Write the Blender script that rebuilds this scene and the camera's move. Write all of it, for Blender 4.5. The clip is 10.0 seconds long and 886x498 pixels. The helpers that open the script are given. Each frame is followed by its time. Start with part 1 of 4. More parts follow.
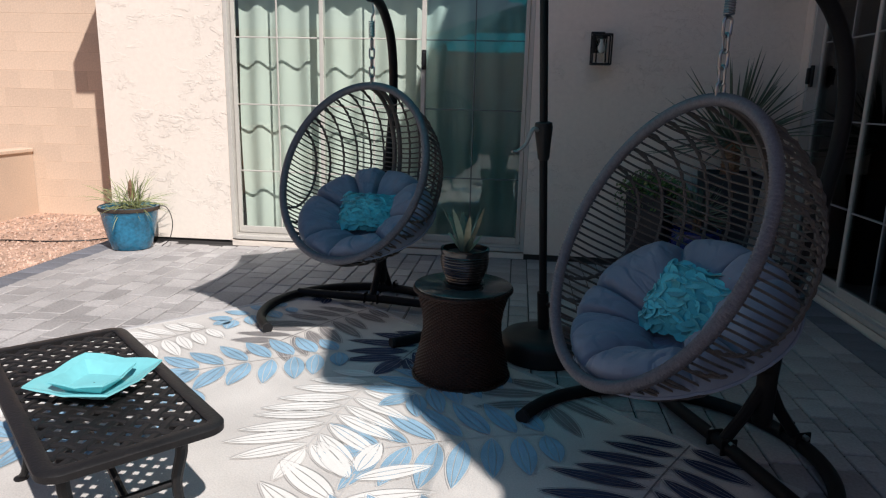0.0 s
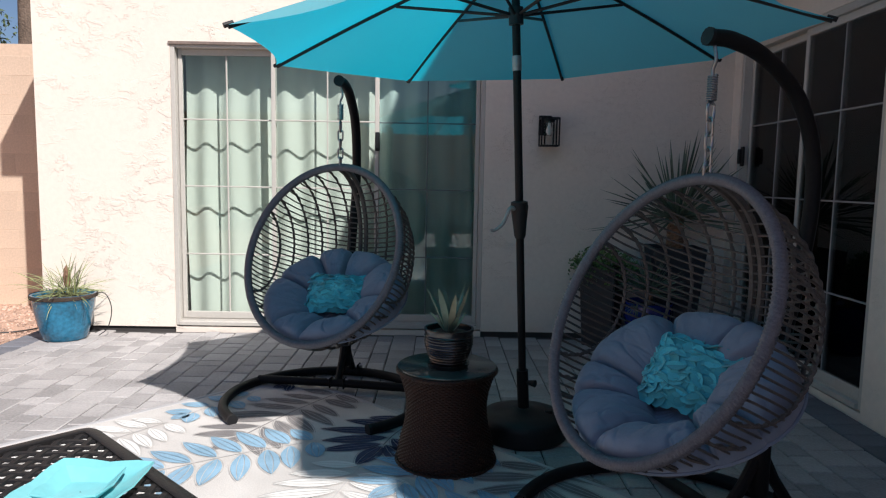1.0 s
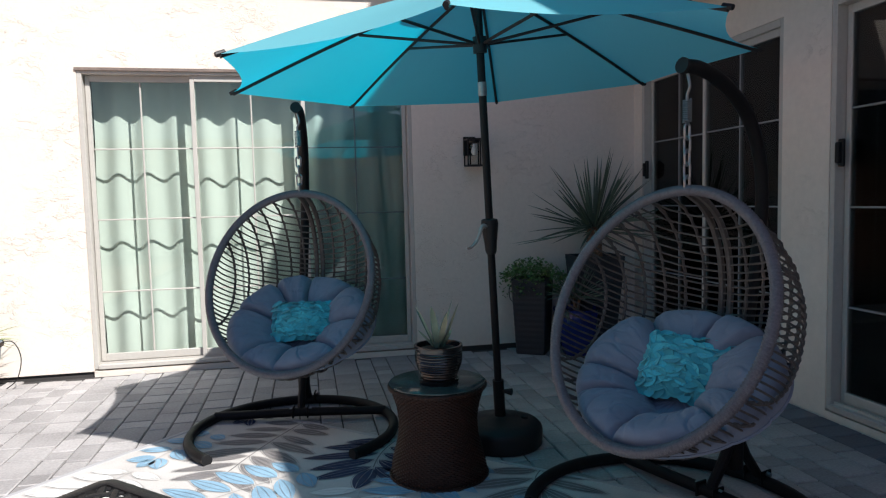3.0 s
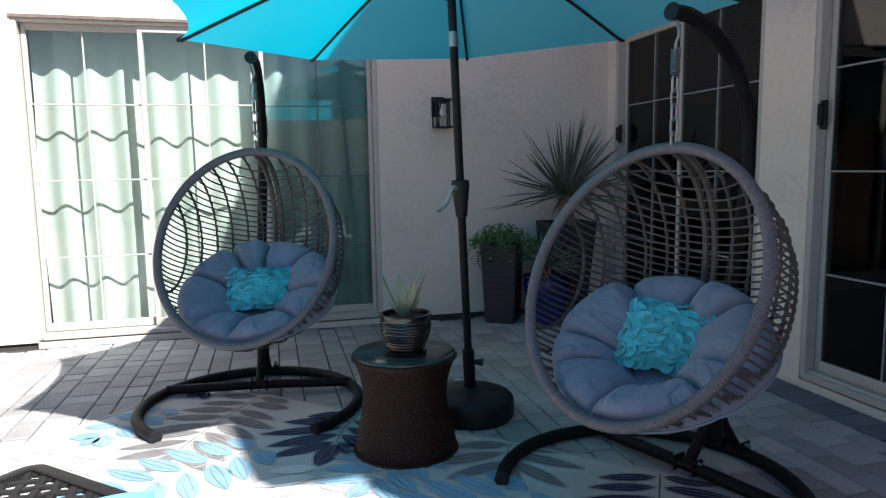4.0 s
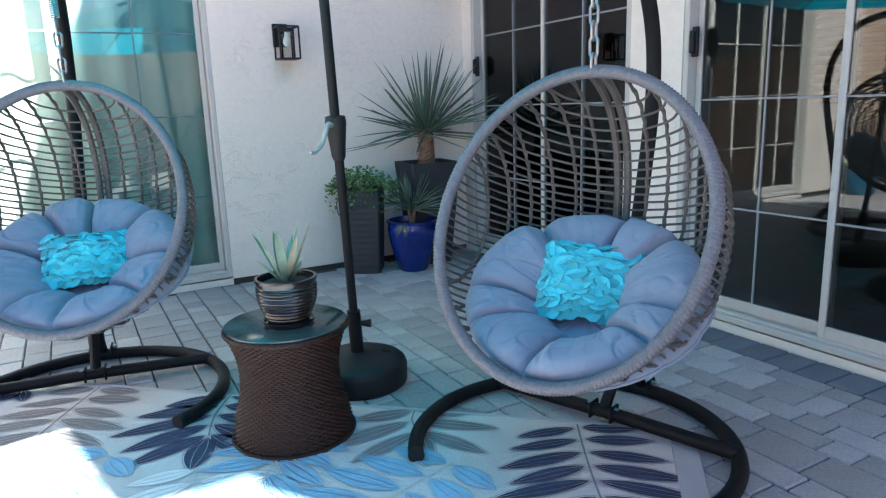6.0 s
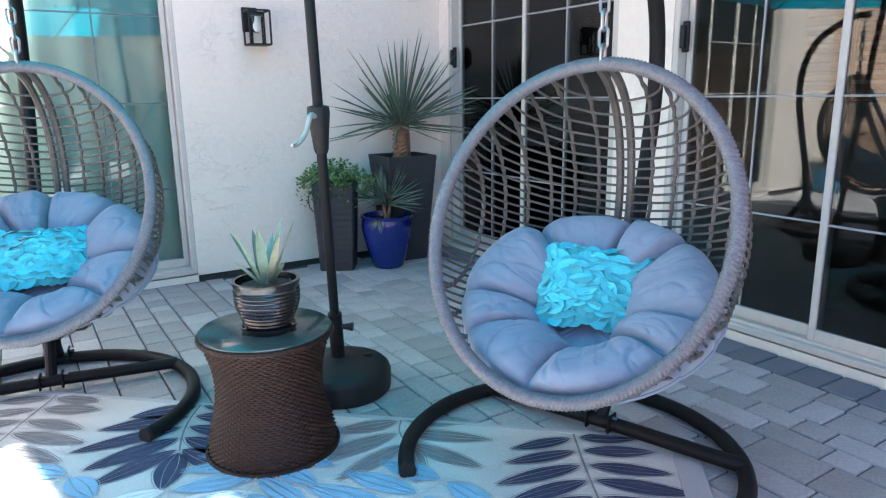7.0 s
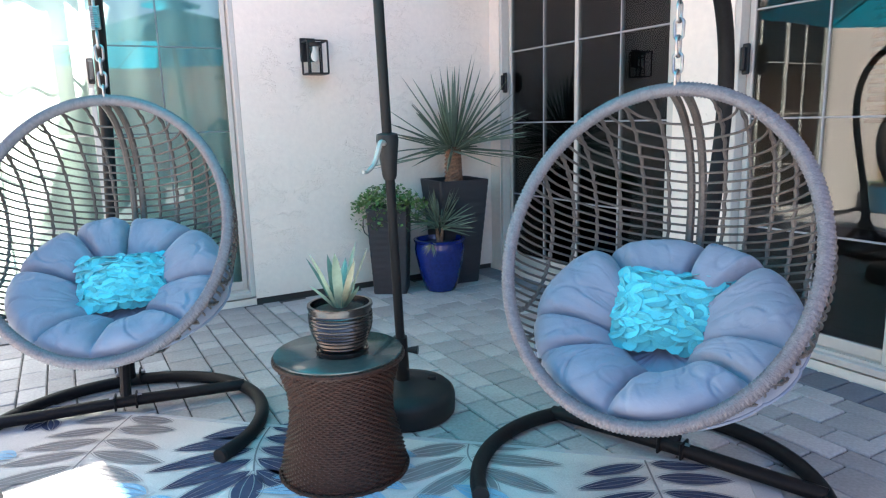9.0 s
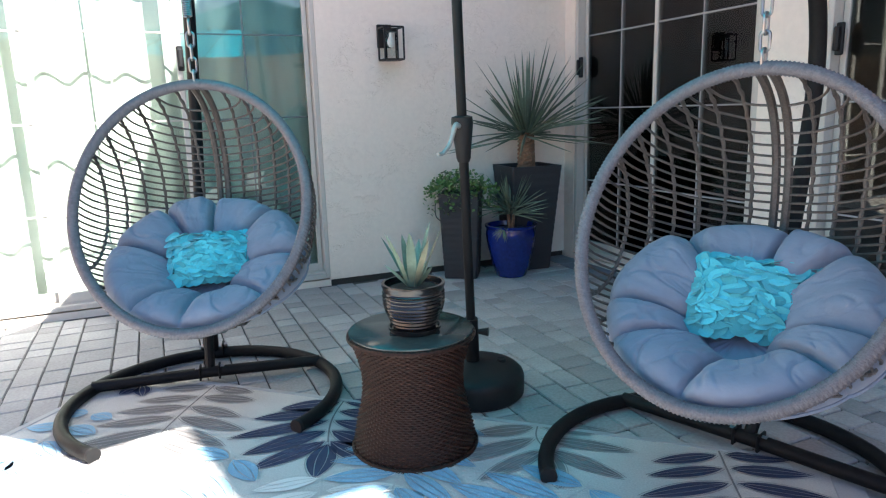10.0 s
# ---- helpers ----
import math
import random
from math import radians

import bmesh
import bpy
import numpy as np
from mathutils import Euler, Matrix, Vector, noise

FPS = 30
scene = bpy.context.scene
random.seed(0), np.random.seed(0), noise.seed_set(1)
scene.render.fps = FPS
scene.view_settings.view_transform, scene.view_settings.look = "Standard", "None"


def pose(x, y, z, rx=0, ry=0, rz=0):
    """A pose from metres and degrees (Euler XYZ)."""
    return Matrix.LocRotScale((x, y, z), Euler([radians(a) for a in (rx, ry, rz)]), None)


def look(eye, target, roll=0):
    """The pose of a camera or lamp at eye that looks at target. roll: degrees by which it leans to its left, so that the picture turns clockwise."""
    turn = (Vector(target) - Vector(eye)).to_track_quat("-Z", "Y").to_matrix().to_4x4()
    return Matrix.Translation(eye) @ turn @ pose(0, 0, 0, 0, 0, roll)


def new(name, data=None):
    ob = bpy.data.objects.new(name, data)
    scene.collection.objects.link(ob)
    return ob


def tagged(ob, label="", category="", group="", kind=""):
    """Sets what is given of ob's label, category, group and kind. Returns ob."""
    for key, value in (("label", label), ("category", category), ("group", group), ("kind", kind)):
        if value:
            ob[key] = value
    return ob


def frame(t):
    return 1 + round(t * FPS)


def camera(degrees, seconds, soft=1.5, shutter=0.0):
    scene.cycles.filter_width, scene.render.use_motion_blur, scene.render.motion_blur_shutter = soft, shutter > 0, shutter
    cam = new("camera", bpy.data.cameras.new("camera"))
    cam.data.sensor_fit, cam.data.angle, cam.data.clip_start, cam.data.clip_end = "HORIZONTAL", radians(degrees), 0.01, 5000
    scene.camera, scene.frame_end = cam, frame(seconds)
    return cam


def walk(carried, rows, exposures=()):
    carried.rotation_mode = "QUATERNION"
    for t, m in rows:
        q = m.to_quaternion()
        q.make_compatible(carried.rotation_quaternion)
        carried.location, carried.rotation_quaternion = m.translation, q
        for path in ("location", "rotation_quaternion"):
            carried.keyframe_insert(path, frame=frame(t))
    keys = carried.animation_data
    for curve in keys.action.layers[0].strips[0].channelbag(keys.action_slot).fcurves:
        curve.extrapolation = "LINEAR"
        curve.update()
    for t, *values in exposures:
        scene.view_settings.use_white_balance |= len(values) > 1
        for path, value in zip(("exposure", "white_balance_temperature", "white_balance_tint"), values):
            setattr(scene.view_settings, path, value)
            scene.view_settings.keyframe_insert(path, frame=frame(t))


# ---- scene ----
cam = camera(67.0, 10.0, soft=1.2)
PATH = [
    (0, (-0.884, 1.847, 1.354), (-1.091, 3.786, 0.913), 1.4),
    (0.5, (-1.015, 1.837, 1.36), (-1.081, 3.815, 1.075), 0.5),
    (1, (-1.165, 1.86, 1.351), (-1.152, 3.849, 1.144), 1.0),
    (1.5, (-1.377, 1.885, 1.368), (-1.355, 3.877, 1.186), 0.3),
    (2, (-1.556, 1.819, 1.369), (-1.455, 3.811, 1.224), 0.1),
    (2.5, (-1.715, 1.76, 1.374), (-1.448, 3.737, 1.235), -0.9),
    (4, (-1.679, 2.016, 1.31), (-1.188, 3.939, 1.069), -0.9),
    (4.5, (-1.611, 2.099, 1.313), (-1.136, 4.013, 0.976), -1.1),
    (5, (-1.711, 2.223, 1.324), (-1.116, 4.097, 0.957), -4.0),
    (5.5, (-1.769, 2.352, 1.28), (-0.956, 4.133, 0.872), -3.4),
    (7, (-1.802, 2.688, 1.281), (-0.759, 4.335, 0.834), -0.8),
    (7.5, (-1.858, 2.71, 1.276), (-0.74, 4.3, 0.804), -0.1),
    (8, (-1.874, 2.728, 1.261), (-0.722, 4.3, 0.811), -0.5),
    (8.5, (-1.891, 2.731, 1.282), (-0.783, 4.349, 0.89), -1.0),
    (9, (-1.921, 2.729, 1.296), (-0.963, 4.443, 0.917), -1.6),
    (9.5, (-1.949, 2.734, 1.287), (-1.141, 4.524, 0.911), -1.9),
    (10, (-1.945, 2.709, 1.274), (-1.176, 4.51, 0.868), -1.7),
]
EXPOSURES = [(0.0, 0.2, 5980, 15), (1.0, 0.4, 5930, 15), (2.5, 0.42, 5900, 14), (4.0, 1.12, 5730, 10), (4.5, 1.27, 5680, 8), (5.5, 2.3, 5500, 6), (7.5, 3.1, 5700, 11), (9.0, 3.1, 5900, 12), (10.0, 2.5, 6020, 11)]
walk(cam, [(t, look(eye, target, roll)) for t, eye, target, roll in PATH], EXPOSURES)

# ---------------------------------------------------------------- light
SUN_TO = Vector((0.556, -0.772, 1.0)).normalized()
world = bpy.data.worlds.new("world")
scene.world = world
world.use_nodes = True
wt = world.node_tree
sky = wt.nodes.new("ShaderNodeTexSky")
sky.sky_type = "NISHITA"
sky.sun_disc = False
sky.sun_elevation = math.asin(SUN_TO.z)
sky.sun_rotation = math.atan2(SUN_TO.x, SUN_TO.y)
sky.altitude = 400
sky.dust_density = 0.8
wt.nodes["Background"].inputs[1].default_value = 0.055
wt.links.new(sky.outputs[0], wt.nodes["Background"].inputs[0])
sun = new("sun", bpy.data.lights.new("sun", "SUN"))
sun.data.energy = 5.0
sun.data.angle = radians(0.53)
sun.data.color = (1.0, 0.925, 0.80)
sun.matrix_world = look(SUN_TO * 30, (0, 0, 0))


# ---------------------------------------------------------------- materials
def node_mat(name):
    m = bpy.data.materials.new(name)
    m.use_nodes = True
    return m, m.node_tree, m.node_tree.nodes["Principled BSDF"]


def surface(name, rgb, rough=0.7, metal=0.0, var=0.25, big=1.5, fine=40.0, bump=0.15, dist=0.004, spec=0.5, piece=0.0, island=0.0,
            stretch=(1, 1, 1), rgb2=None, sheen=0.0):
    """Base colour varied at two scales, with fine relief. piece: variation from piece to piece."""
    m, nt, bsdf = node_mat(name)
    n, l = nt.nodes, nt.links
    tc = n.new("ShaderNodeTexCoord")
    mp = n.new("ShaderNodeMapping")
    mp.inputs["Scale"].default_value = stretch
    l.new(tc.outputs["Object"], mp.inputs["Vector"])
    a = n.new("ShaderNodeTexNoise")
    a.inputs["Scale"].default_value = big
    a.inputs["Detail"].default_value = 4
    b = n.new("ShaderNodeTexNoise")
    b.inputs["Scale"].default_value = fine
    b.inputs["Detail"].default_value = 5
    l.new(mp.outputs[0], a.inputs["Vector"])
    l.new(mp.outputs[0], b.inputs["Vector"])
    add = n.new("ShaderNodeMath")
    add.operation = "ADD"
    l.new(a.outputs[0], add.inputs[0])
    l.new(b.outputs[0], add.inputs[1])
    ramp = n.new("ShaderNodeMapRange")
    ramp.inputs[1].default_value, ramp.inputs[2].default_value = 0.7, 1.3
    ramp.inputs[3].default_value, ramp.inputs[4].default_value = 0.0, 1.0
    l.new(add.outputs[0], ramp.inputs[0])
    fac = ramp.outputs[0]
    mix = n.new("ShaderNodeMix")
    mix.data_type = "RGBA"
    hi = rgb2 or tuple(min(1, c * (1 + var)) for c in rgb)
    lo = tuple(c * (1 - var) for c in rgb) if not rgb2 else rgb
    mix.inputs[6].default_value, mix.inputs[7].default_value = (*lo, 1), (*hi, 1)
    l.new(fac, mix.inputs[0])
    col = mix.outputs[2]
    if piece or island:
        if piece:
            src = n.new("ShaderNodeObjectInfo").outputs["Random"]
        else:
            src = n.new("ShaderNodeNewGeometry").outputs["Random Per Island"]
        amount = piece or island
        mr = n.new("ShaderNodeMapRange")
        mr.inputs[3].default_value, mr.inputs[4].default_value = 1 - amount, 1 + amount
        l.new(src, mr.inputs[0])
        hsv = n.new("ShaderNodeHueSaturation")
        l.new(mr.outputs[0], hsv.inputs["Value"])
        l.new(col, hsv.inputs["Color"])
        col = hsv.outputs[0]
    l.new(col, bsdf.inputs["Base Color"])
    bsdf.inputs["Metallic"].default_value = metal
    bsdf.inputs["Specular IOR Level"].default_value = spec
    rr = n.new("ShaderNodeMapRange")
    rr.inputs[3].default_value, rr.inputs[4].default_value = max(0.03, rough - 0.08), min(1, rough + 0.08)
    l.new(a.outputs[0], rr.inputs[0])
    l.new(rr.outputs[0], bsdf.inputs["Roughness"])
    if sheen:
        bsdf.inputs["Sheen Weight"].default_value = sheen
    if bump:
        bp = n.new("ShaderNodeBump")
        bp.inputs["Strength"].default_value = bump
        bp.inputs["Distance"].default_value = dist
        l.new(b.outputs[0], bp.inputs["Height"])
        l.new(bp.outputs[0], bsdf.inputs["Normal"])
    return m


def stucco(name, rgb):
    """Painted skip-trowel stucco: smooth patches with raised, torn ridges between."""
    m = surface(name, rgb, rough=0.85, var=0.05, big=0.7, fine=25, bump=0)
    nt = m.node_tree
    n, l = nt.nodes, nt.links
    bsdf = n["Principled BSDF"]
    tc = n.new("ShaderNodeTexCoord")
    warp = n.new("ShaderNodeTexNoise")
    warp.inputs["Scale"].default_value = 5.5
    warp.inputs["Roughness"].default_value = 0.75
    warp.inputs["Detail"].default_value = 6
    warp.inputs["Distortion"].default_value = 0.35
    mp = n.new("ShaderNodeMapping")
    mp.inputs["Scale"].default_value = (1, 1, 1.7)
    l.new(tc.outputs["Object"], mp.inputs["Vector"])
    l.new(mp.outputs[0], warp.inputs["Vector"])
    rg = n.new("ShaderNodeMapRange")
    rg.inputs[1].default_value, rg.inputs[2].default_value = 0.52, 0.57
    l.new(warp.outputs[0], rg.inputs[0])
    patch = n.new("ShaderNodeTexNoise")
    patch.inputs["Scale"].default_value = 2.1
    l.new(tc.outputs["Object"], patch.inputs["Vector"])
    pr = n.new("ShaderNodeMapRange")
    pr.inputs[1].default_value, pr.inputs[2].default_value = 0.42, 0.6
    l.new(patch.outputs[0], pr.inputs[0])
    mul = n.new("ShaderNodeMath")
    mul.operation = "MULTIPLY"
    l.new(rg.outputs[0], mul.inputs[0])
    l.new(pr.outputs[0], mul.inputs[1])
    fine = n.new("ShaderNodeTexNoise")
    fine.inputs["Scale"].default_value = 60
    fine.inputs["Detail"].default_value = 4
    l.new(tc.outputs["Object"], fine.inputs["Vector"])
    mad = n.new("ShaderNodeMath")
    mad.operation = "MULTIPLY_ADD"
    mad.inputs[1].default_value = 0.25
    l.new(fine.outputs[0], mad.inputs[0])
    l.new(mul.outputs[0], mad.inputs[2])
    bp = n.new("ShaderNodeBump")
    bp.inputs["Strength"].default_value = 0.58
    bp.inputs["Distance"].default_value = 0.0055
    l.new(mad.outputs[0], bp.inputs["Height"])
    l.new(bp.outputs[0], bsdf.inputs["Normal"])
    return m


def pane_glass(name, tint, ior=1.75, rough=0.0):
    m, nt, bsdf = node_mat(name)
    n, l = nt.nodes, nt.links
    n.remove(bsdf)
    tr = n.new("ShaderNodeBsdfTransparent")
    tr.inputs[0].default_value = (*tint, 1)
    gl = n.new("ShaderNodeBsdfGlossy")
    gl.inputs["Roughness"].default_value = rough
    fr = n.new("ShaderNodeFresnel")
    fr.inputs[0].default_value = ior
    mx = n.new("ShaderNodeMixShader")
    l.new(fr.outputs[0], mx.inputs[0])
    l.new(tr.outputs[0], mx.inputs[1])
    l.new(gl.outputs[0], mx.inputs[2])
    l.new(mx.outputs[0], n["Material Output"].inputs[0])
    return m


def cloth(name, rgb, trans=0.3, glow=None, **kw):
    """Thin cloth that lets part of the light through."""
    m = surface(name, rgb, **kw)
    nt = m.node_tree
    n, l = nt.nodes, nt.links
    bsdf = n["Principled BSDF"]
    t = n.new("ShaderNodeBsdfTranslucent")
    t.inputs[0].default_value = (*(glow or rgb), 1)
    mx = n.new("ShaderNodeMixShader")
    mx.inputs[0].default_value = trans
    l.new(bsdf.outputs[0], mx.inputs[1])
    l.new(t.outputs[0], mx.inputs[2])
    l.new(mx.outputs[0], n["Material Output"].inputs[0])
    return m


STUCCO = stucco("stucco", (0.785, 0.703, 0.612))
BLOCK = surface("tan_block", (0.60, 0.46, 0.345), rough=0.9, var=0.12, big=1.2, fine=60, bump=0.4, piece=0.05)
MORTAR = surface("mortar", (0.57, 0.435, 0.325), rough=0.95, var=0.1)
FRAME = surface("aluminium_frame", (0.50, 0.475, 0.43), rough=0.45, metal=0.0, var=0.06, bump=0.03)
# darker frame colours for bars, with the dimming by the glass put in
BAR_DIM = surface("inner_glazing_bar", (0.12, 0.16, 0.165), rough=0.5, var=0.08)
BAR = surface("glazing_bar_dimmed", (0.30, 0.295, 0.30), rough=0.5, var=0.08)
HEADSTRIP = surface("head_strip", (0.20, 0.155, 0.13), rough=0.6, var=0.25, big=4)
BRIGHT = surface("bare_metal", (0.30, 0.28, 0.26), rough=0.4, metal=0.15, var=0.2)
BLACK = surface("black_plastic", (0.012, 0.012, 0.013), spec=0.3, rough=0.5, var=0.2, bump=0.05)
GLASS_A = pane_glass("curtained_glass", (0.88, 0.94, 0.92), 1.6)
GLASS_B = pane_glass("dark_glass", (0.66, 0.68, 0.68), 1.52)
SCREEN = pane_glass("screen_panel", (0.80, 0.92, 0.92), 1.7)
CURTAIN = cloth("curtain", (0.74, 0.76, 0.69), 0.25, rough=0.9, var=0.05, fine=120, bump=0.1)
ROOM = surface("room_paint", (0.30, 0.28, 0.25), rough=0.9, var=0.1)
ROOM_FLOOR = surface("room_floor", (0.10, 0.07, 0.05), rough=0.5, var=0.2)
PAVER = surface("paver", (0.348, 0.329, 0.319), rough=0.85, var=0.2, big=3, fine=70, bump=0.6, dist=0.003, piece=0.2)
PAVER_FAR = surface("paver_rest", (0.348, 0.329, 0.319), rough=0.85, var=0.2, big=3, fine=70, bump=0.6, dist=0.003, island=0.2)
PAVER_DARK = surface("paver_border", (0.155, 0.16, 0.18), rough=0.85, var=0.2, big=3, fine=70, bump=0.35, dist=0.003, piece=0.15)
# sand of the paver joints; also colours the shadow line under the stucco
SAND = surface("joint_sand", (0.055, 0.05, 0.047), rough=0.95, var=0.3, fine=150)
EARTH = surface("gravel_ground", (0.50, 0.33, 0.24), rough=0.95, var=0.35, big=4, fine=45, bump=0.9, dist=0.02)
STONE = surface("gravel_stone", (0.50, 0.35, 0.27), rough=0.9, var=0.2, island=0.35)
RUG = surface("rug_field", (0.555, 0.525, 0.49), rough=0.95, var=0.15, big=3, fine=150, bump=0.7, dist=0.003)
RUG_EDGE = surface("rug_binding", (0.42, 0.41, 0.41), rough=0.95, var=0.1, fine=200, bump=0.4)
RUG_LINE = surface("rug_pale_line", (0.49, 0.47, 0.45), rough=0.95, var=0.1, fine=200, bump=0.4)
RUG_NAVY = surface("rug_navy", (0.040, 0.050, 0.095), rough=0.95, var=0.25, big=6, fine=220, bump=0.5, dist=0.002)
RUG_GREY = surface("rug_grey", (0.22, 0.205, 0.20), rough=0.95, var=0.2, big=6, fine=220, bump=0.5, dist=0.002)
RUG_BLUE = surface("rug_blue", (0.25, 0.395, 0.51), rough=0.95, var=0.25, big=6, fine=220, bump=0.5, dist=0.002)
RUG_WHITE = surface("rug_white", (0.74, 0.72, 0.68), rough=0.95, var=0.06, big=6, fine=220, bump=0.5, dist=0.002)
STEEL = surface("charcoal_steel", (0.008, 0.0078, 0.0085), rough=0.55, spec=0.2, var=0.25, big=8, fine=90, bump=0.15)
CHROME = surface("zinc_chain", (0.30, 0.30, 0.31), rough=0.35, metal=1.0, var=0.15, fine=60)
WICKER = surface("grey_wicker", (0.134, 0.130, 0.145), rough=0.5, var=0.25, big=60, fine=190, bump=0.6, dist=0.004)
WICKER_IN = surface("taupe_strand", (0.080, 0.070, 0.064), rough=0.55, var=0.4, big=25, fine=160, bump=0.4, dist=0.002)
CUSHION = surface("blue_grey_cushion", (0.172, 0.207, 0.276), rough=0.9, var=0.08, big=5, fine=22, bump=0.5, dist=0.008, sheen=0.2)
TURQ = surface("turquoise_felt", (0.084, 0.45, 0.525), rough=0.95, var=0.1, big=9, fine=200, bump=0.3, piece=0.27, sheen=0.3)
CANOPY = cloth("turquoise_canopy", (0.30, 0.74, 0.82), 0.55, (0.01, 0.60, 0.80), rough=0.85, var=0.06, big=2, fine=200, bump=0.1)
BROWN_WICKER = surface("brown_wicker", (0.0235, 0.0096, 0.0058), rough=0.4, var=0.8, spec=0.22, big=70, fine=230, bump=0.5, dist=0.003)
TABLE_GLASS = surface("frosted_table_glass", (0.038, 0.050, 0.048), rough=0.16, var=0.15, bump=0.0, spec=0.5)
GLAZE_BLACK = surface("black_glaze", (0.010, 0.0088, 0.0080), rough=0.2, var=0.4, bump=0.1, spec=0.7)
GLAZE_BLUE = surface("cobalt_glaze", (0.008, 0.019, 0.15), rough=0.12, var=0.35, big=5, bump=0.08, spec=0.7)
GLAZE_TEAL = surface("teal_glaze", (0.02, 0.15, 0.26), rough=0.2, var=0.4, big=6, bump=0.08, spec=0.7)
PLANTER = surface("charcoal_planter", (0.022, 0.022, 0.027), rough=0.6, var=0.25, big=3, fine=50, bump=0.2, stretch=(1, 1, 8))
SOIL = surface("soil", (0.05, 0.035, 0.025), rough=1.0, var=0.5, fine=90, bump=1.0, dist=0.01)
YUCCA = surface("yucca_leaf", (0.115, 0.155, 0.105), rough=0.5, var=0.25, big=5, fine=60, bump=0.1, island=0.35)
AGAVE = surface("agave_leaf", (0.14, 0.205, 0.155), rough=0.5, var=0.2, big=8, fine=60, bump=0.1, island=0.2)
AGAVE_PALE = surface("agave_pale_leaf", (0.36, 0.36, 0.24), rough=0.55, var=0.2, big=8, fine=60, bump=0.1)
GRASSY = surface("grassy_leaf", (0.22, 0.25, 0.10), rough=0.6, var=0.25, island=0.4)
HERB = surface("trailing_leaf", (0.10, 0.19, 0.05), rough=0.5, var=0.25, island=0.4)
BARK = surface("tree_bark", (0.16, 0.115, 0.085), rough=0.95, var=0.4, big=6, fine=40, bump=0.9, dist=0.02)
TREE_LEAF = surface("tree_leaf", (0.075, 0.105, 0.045), rough=0.6, var=0.3, island=0.5)
TRUNK = surface("yucca_trunk", (0.20, 0.115, 0.07), rough=0.95, var=0.4, big=20, fine=80, bump=0.8, dist=0.01)
IRON = surface("cast_aluminium", (0.011, 0.010, 0.010), spec=0.35, rough=0.5, var=0.3, big=10, fine=120, bump=0.3)
TRAY = surface("turquoise_tray", (0.20, 0.54, 0.57), rough=0.35, var=0.06, big=4, bump=0.05)
WHITE = surface("white_enamel", (0.75, 0.74, 0.70), rough=0.4, var=0.05)
SOFFIT = surface("brown_soffit", (0.13, 0.09, 0.065), rough=0.8, var=0.2)
TILE_ROOF = surface("roof_tile", (0.36, 0.20, 0.13), rough=0.85, var=0.25)
CLEAR = pane_glass("lamp_glass", (0.92, 0.92, 0.92), 1.45)


# ---------------------------------------------------------------- mesh building
class Build:
    """Collects vertices and faces for one mesh."""

    def __init__(self):
        self.v, self.f = [], []

    def add(self, verts, faces, m=None):
        o = len(self.v)
        self.v += [tuple(m @ Vector(p)) if m else tuple(p) for p in verts]
        self.f += [tuple(o + i for i in q) for q in faces]
        return self

    def box(self, x0, y0, z0, x1, y1, z1, m=None, bevel=0.0):
        b = min(bevel, (x1 - x0) / 2.01, (y1 - y0) / 2.01, (z1 - z0) / 2.01)
        if b <= 0:
            vs = [(x, y, z) for z in (z0, z1) for y in (y0, y1) for x in (x0, x1)]
            return self.add(vs, [(0, 2, 3, 1), (4, 5, 7, 6), (0, 1, 5, 4), (2, 6, 7, 3), (0, 4, 6, 2), (1, 3, 7, 5)], m)
        rings = []
        for z, i in ((z0, b), (z0 + b, 0), (z1 - b, 0), (z1, b)):
            a = [(x0 + i, y0 + b), (x0 + b, y0 + i), (x1 - b, y0 + i), (x1 - i, y0 + b), (x1 - i, y1 - b), (x1 - b, y1 - i), (x0 + b, y1 - i), (x0 + i, y1 - b)]
            if i:
                a = [(x0 + b, y0 + b + 1e-4), (x0 + b + 1e-4, y0 + b), (x1 - b - 1e-4, y0 + b), (x1 - b, y0 + b + 1e-4),
                                              (x1 - b, y1 - b - 1e-4), (x1 - b - 1e-4, y1 - b), (x0 + b + 1e-4, y1 - b), (x0 + b, y1 - b - 1e-4)]
            rings.append([(x, y, z) for x, y in a])
        return self.loft(rings, m, cap=True)

    def loft(self, rings, m=None, cap=False, closed=True, loop=False):
        n, k = len(rings[0]), len(rings)
        vs = [p for r in rings for p in r]
        fs = []
        for i in range(k if loop else k - 1):
            for j in range(n if closed else n - 1):
                a, b = i * n + j, i * n + (j + 1) % n
                c, d = ((i + 1) % k) * n + (j + 1) % n, ((i + 1) % k) * n + j
                fs.append((a, b, c, d))
        if cap:
            fs.append(tuple(reversed(range(n))))
            fs.append(tuple(range((k - 1) * n, k * n)))
        return self.add(vs, fs, m)

    def lathe(self, profile, n=32, m=None, centre=(0, 0, 0), cap=False):
        cx, cy, cz = centre
        rings = [[(cx + r * math.cos(2 * math.pi * j / n), cy + r * math.sin(2 * math.pi * j / n), cz + z) for j in range(n)] for r, z in profile]
        return self.loft(rings, m, cap)

    def tube(self, pts, r, n=8, loop=False, cap=True, m=None, flat=1.0):
        """A round bar along points; r: a radius, or one for each point."""
        pts = [Vector(p) for p in pts]
        k = len(pts)
        rs = r if isinstance(r, (list, tuple)) else [r] * k
        rings, up = [], None
        for i in range(k):
            a = pts[(i - 1) % k] if (i or loop) else pts[i]
            b = pts[(i + 1) % k] if (i < k - 1 or loop) else pts[i]
            t = (b - a).normalized()
            if up is None:
                up = t.orthogonal().normalized() if abs(t.z) > 0.9 else (Vector((0, 0, 1)) - t * t.z).normalized()
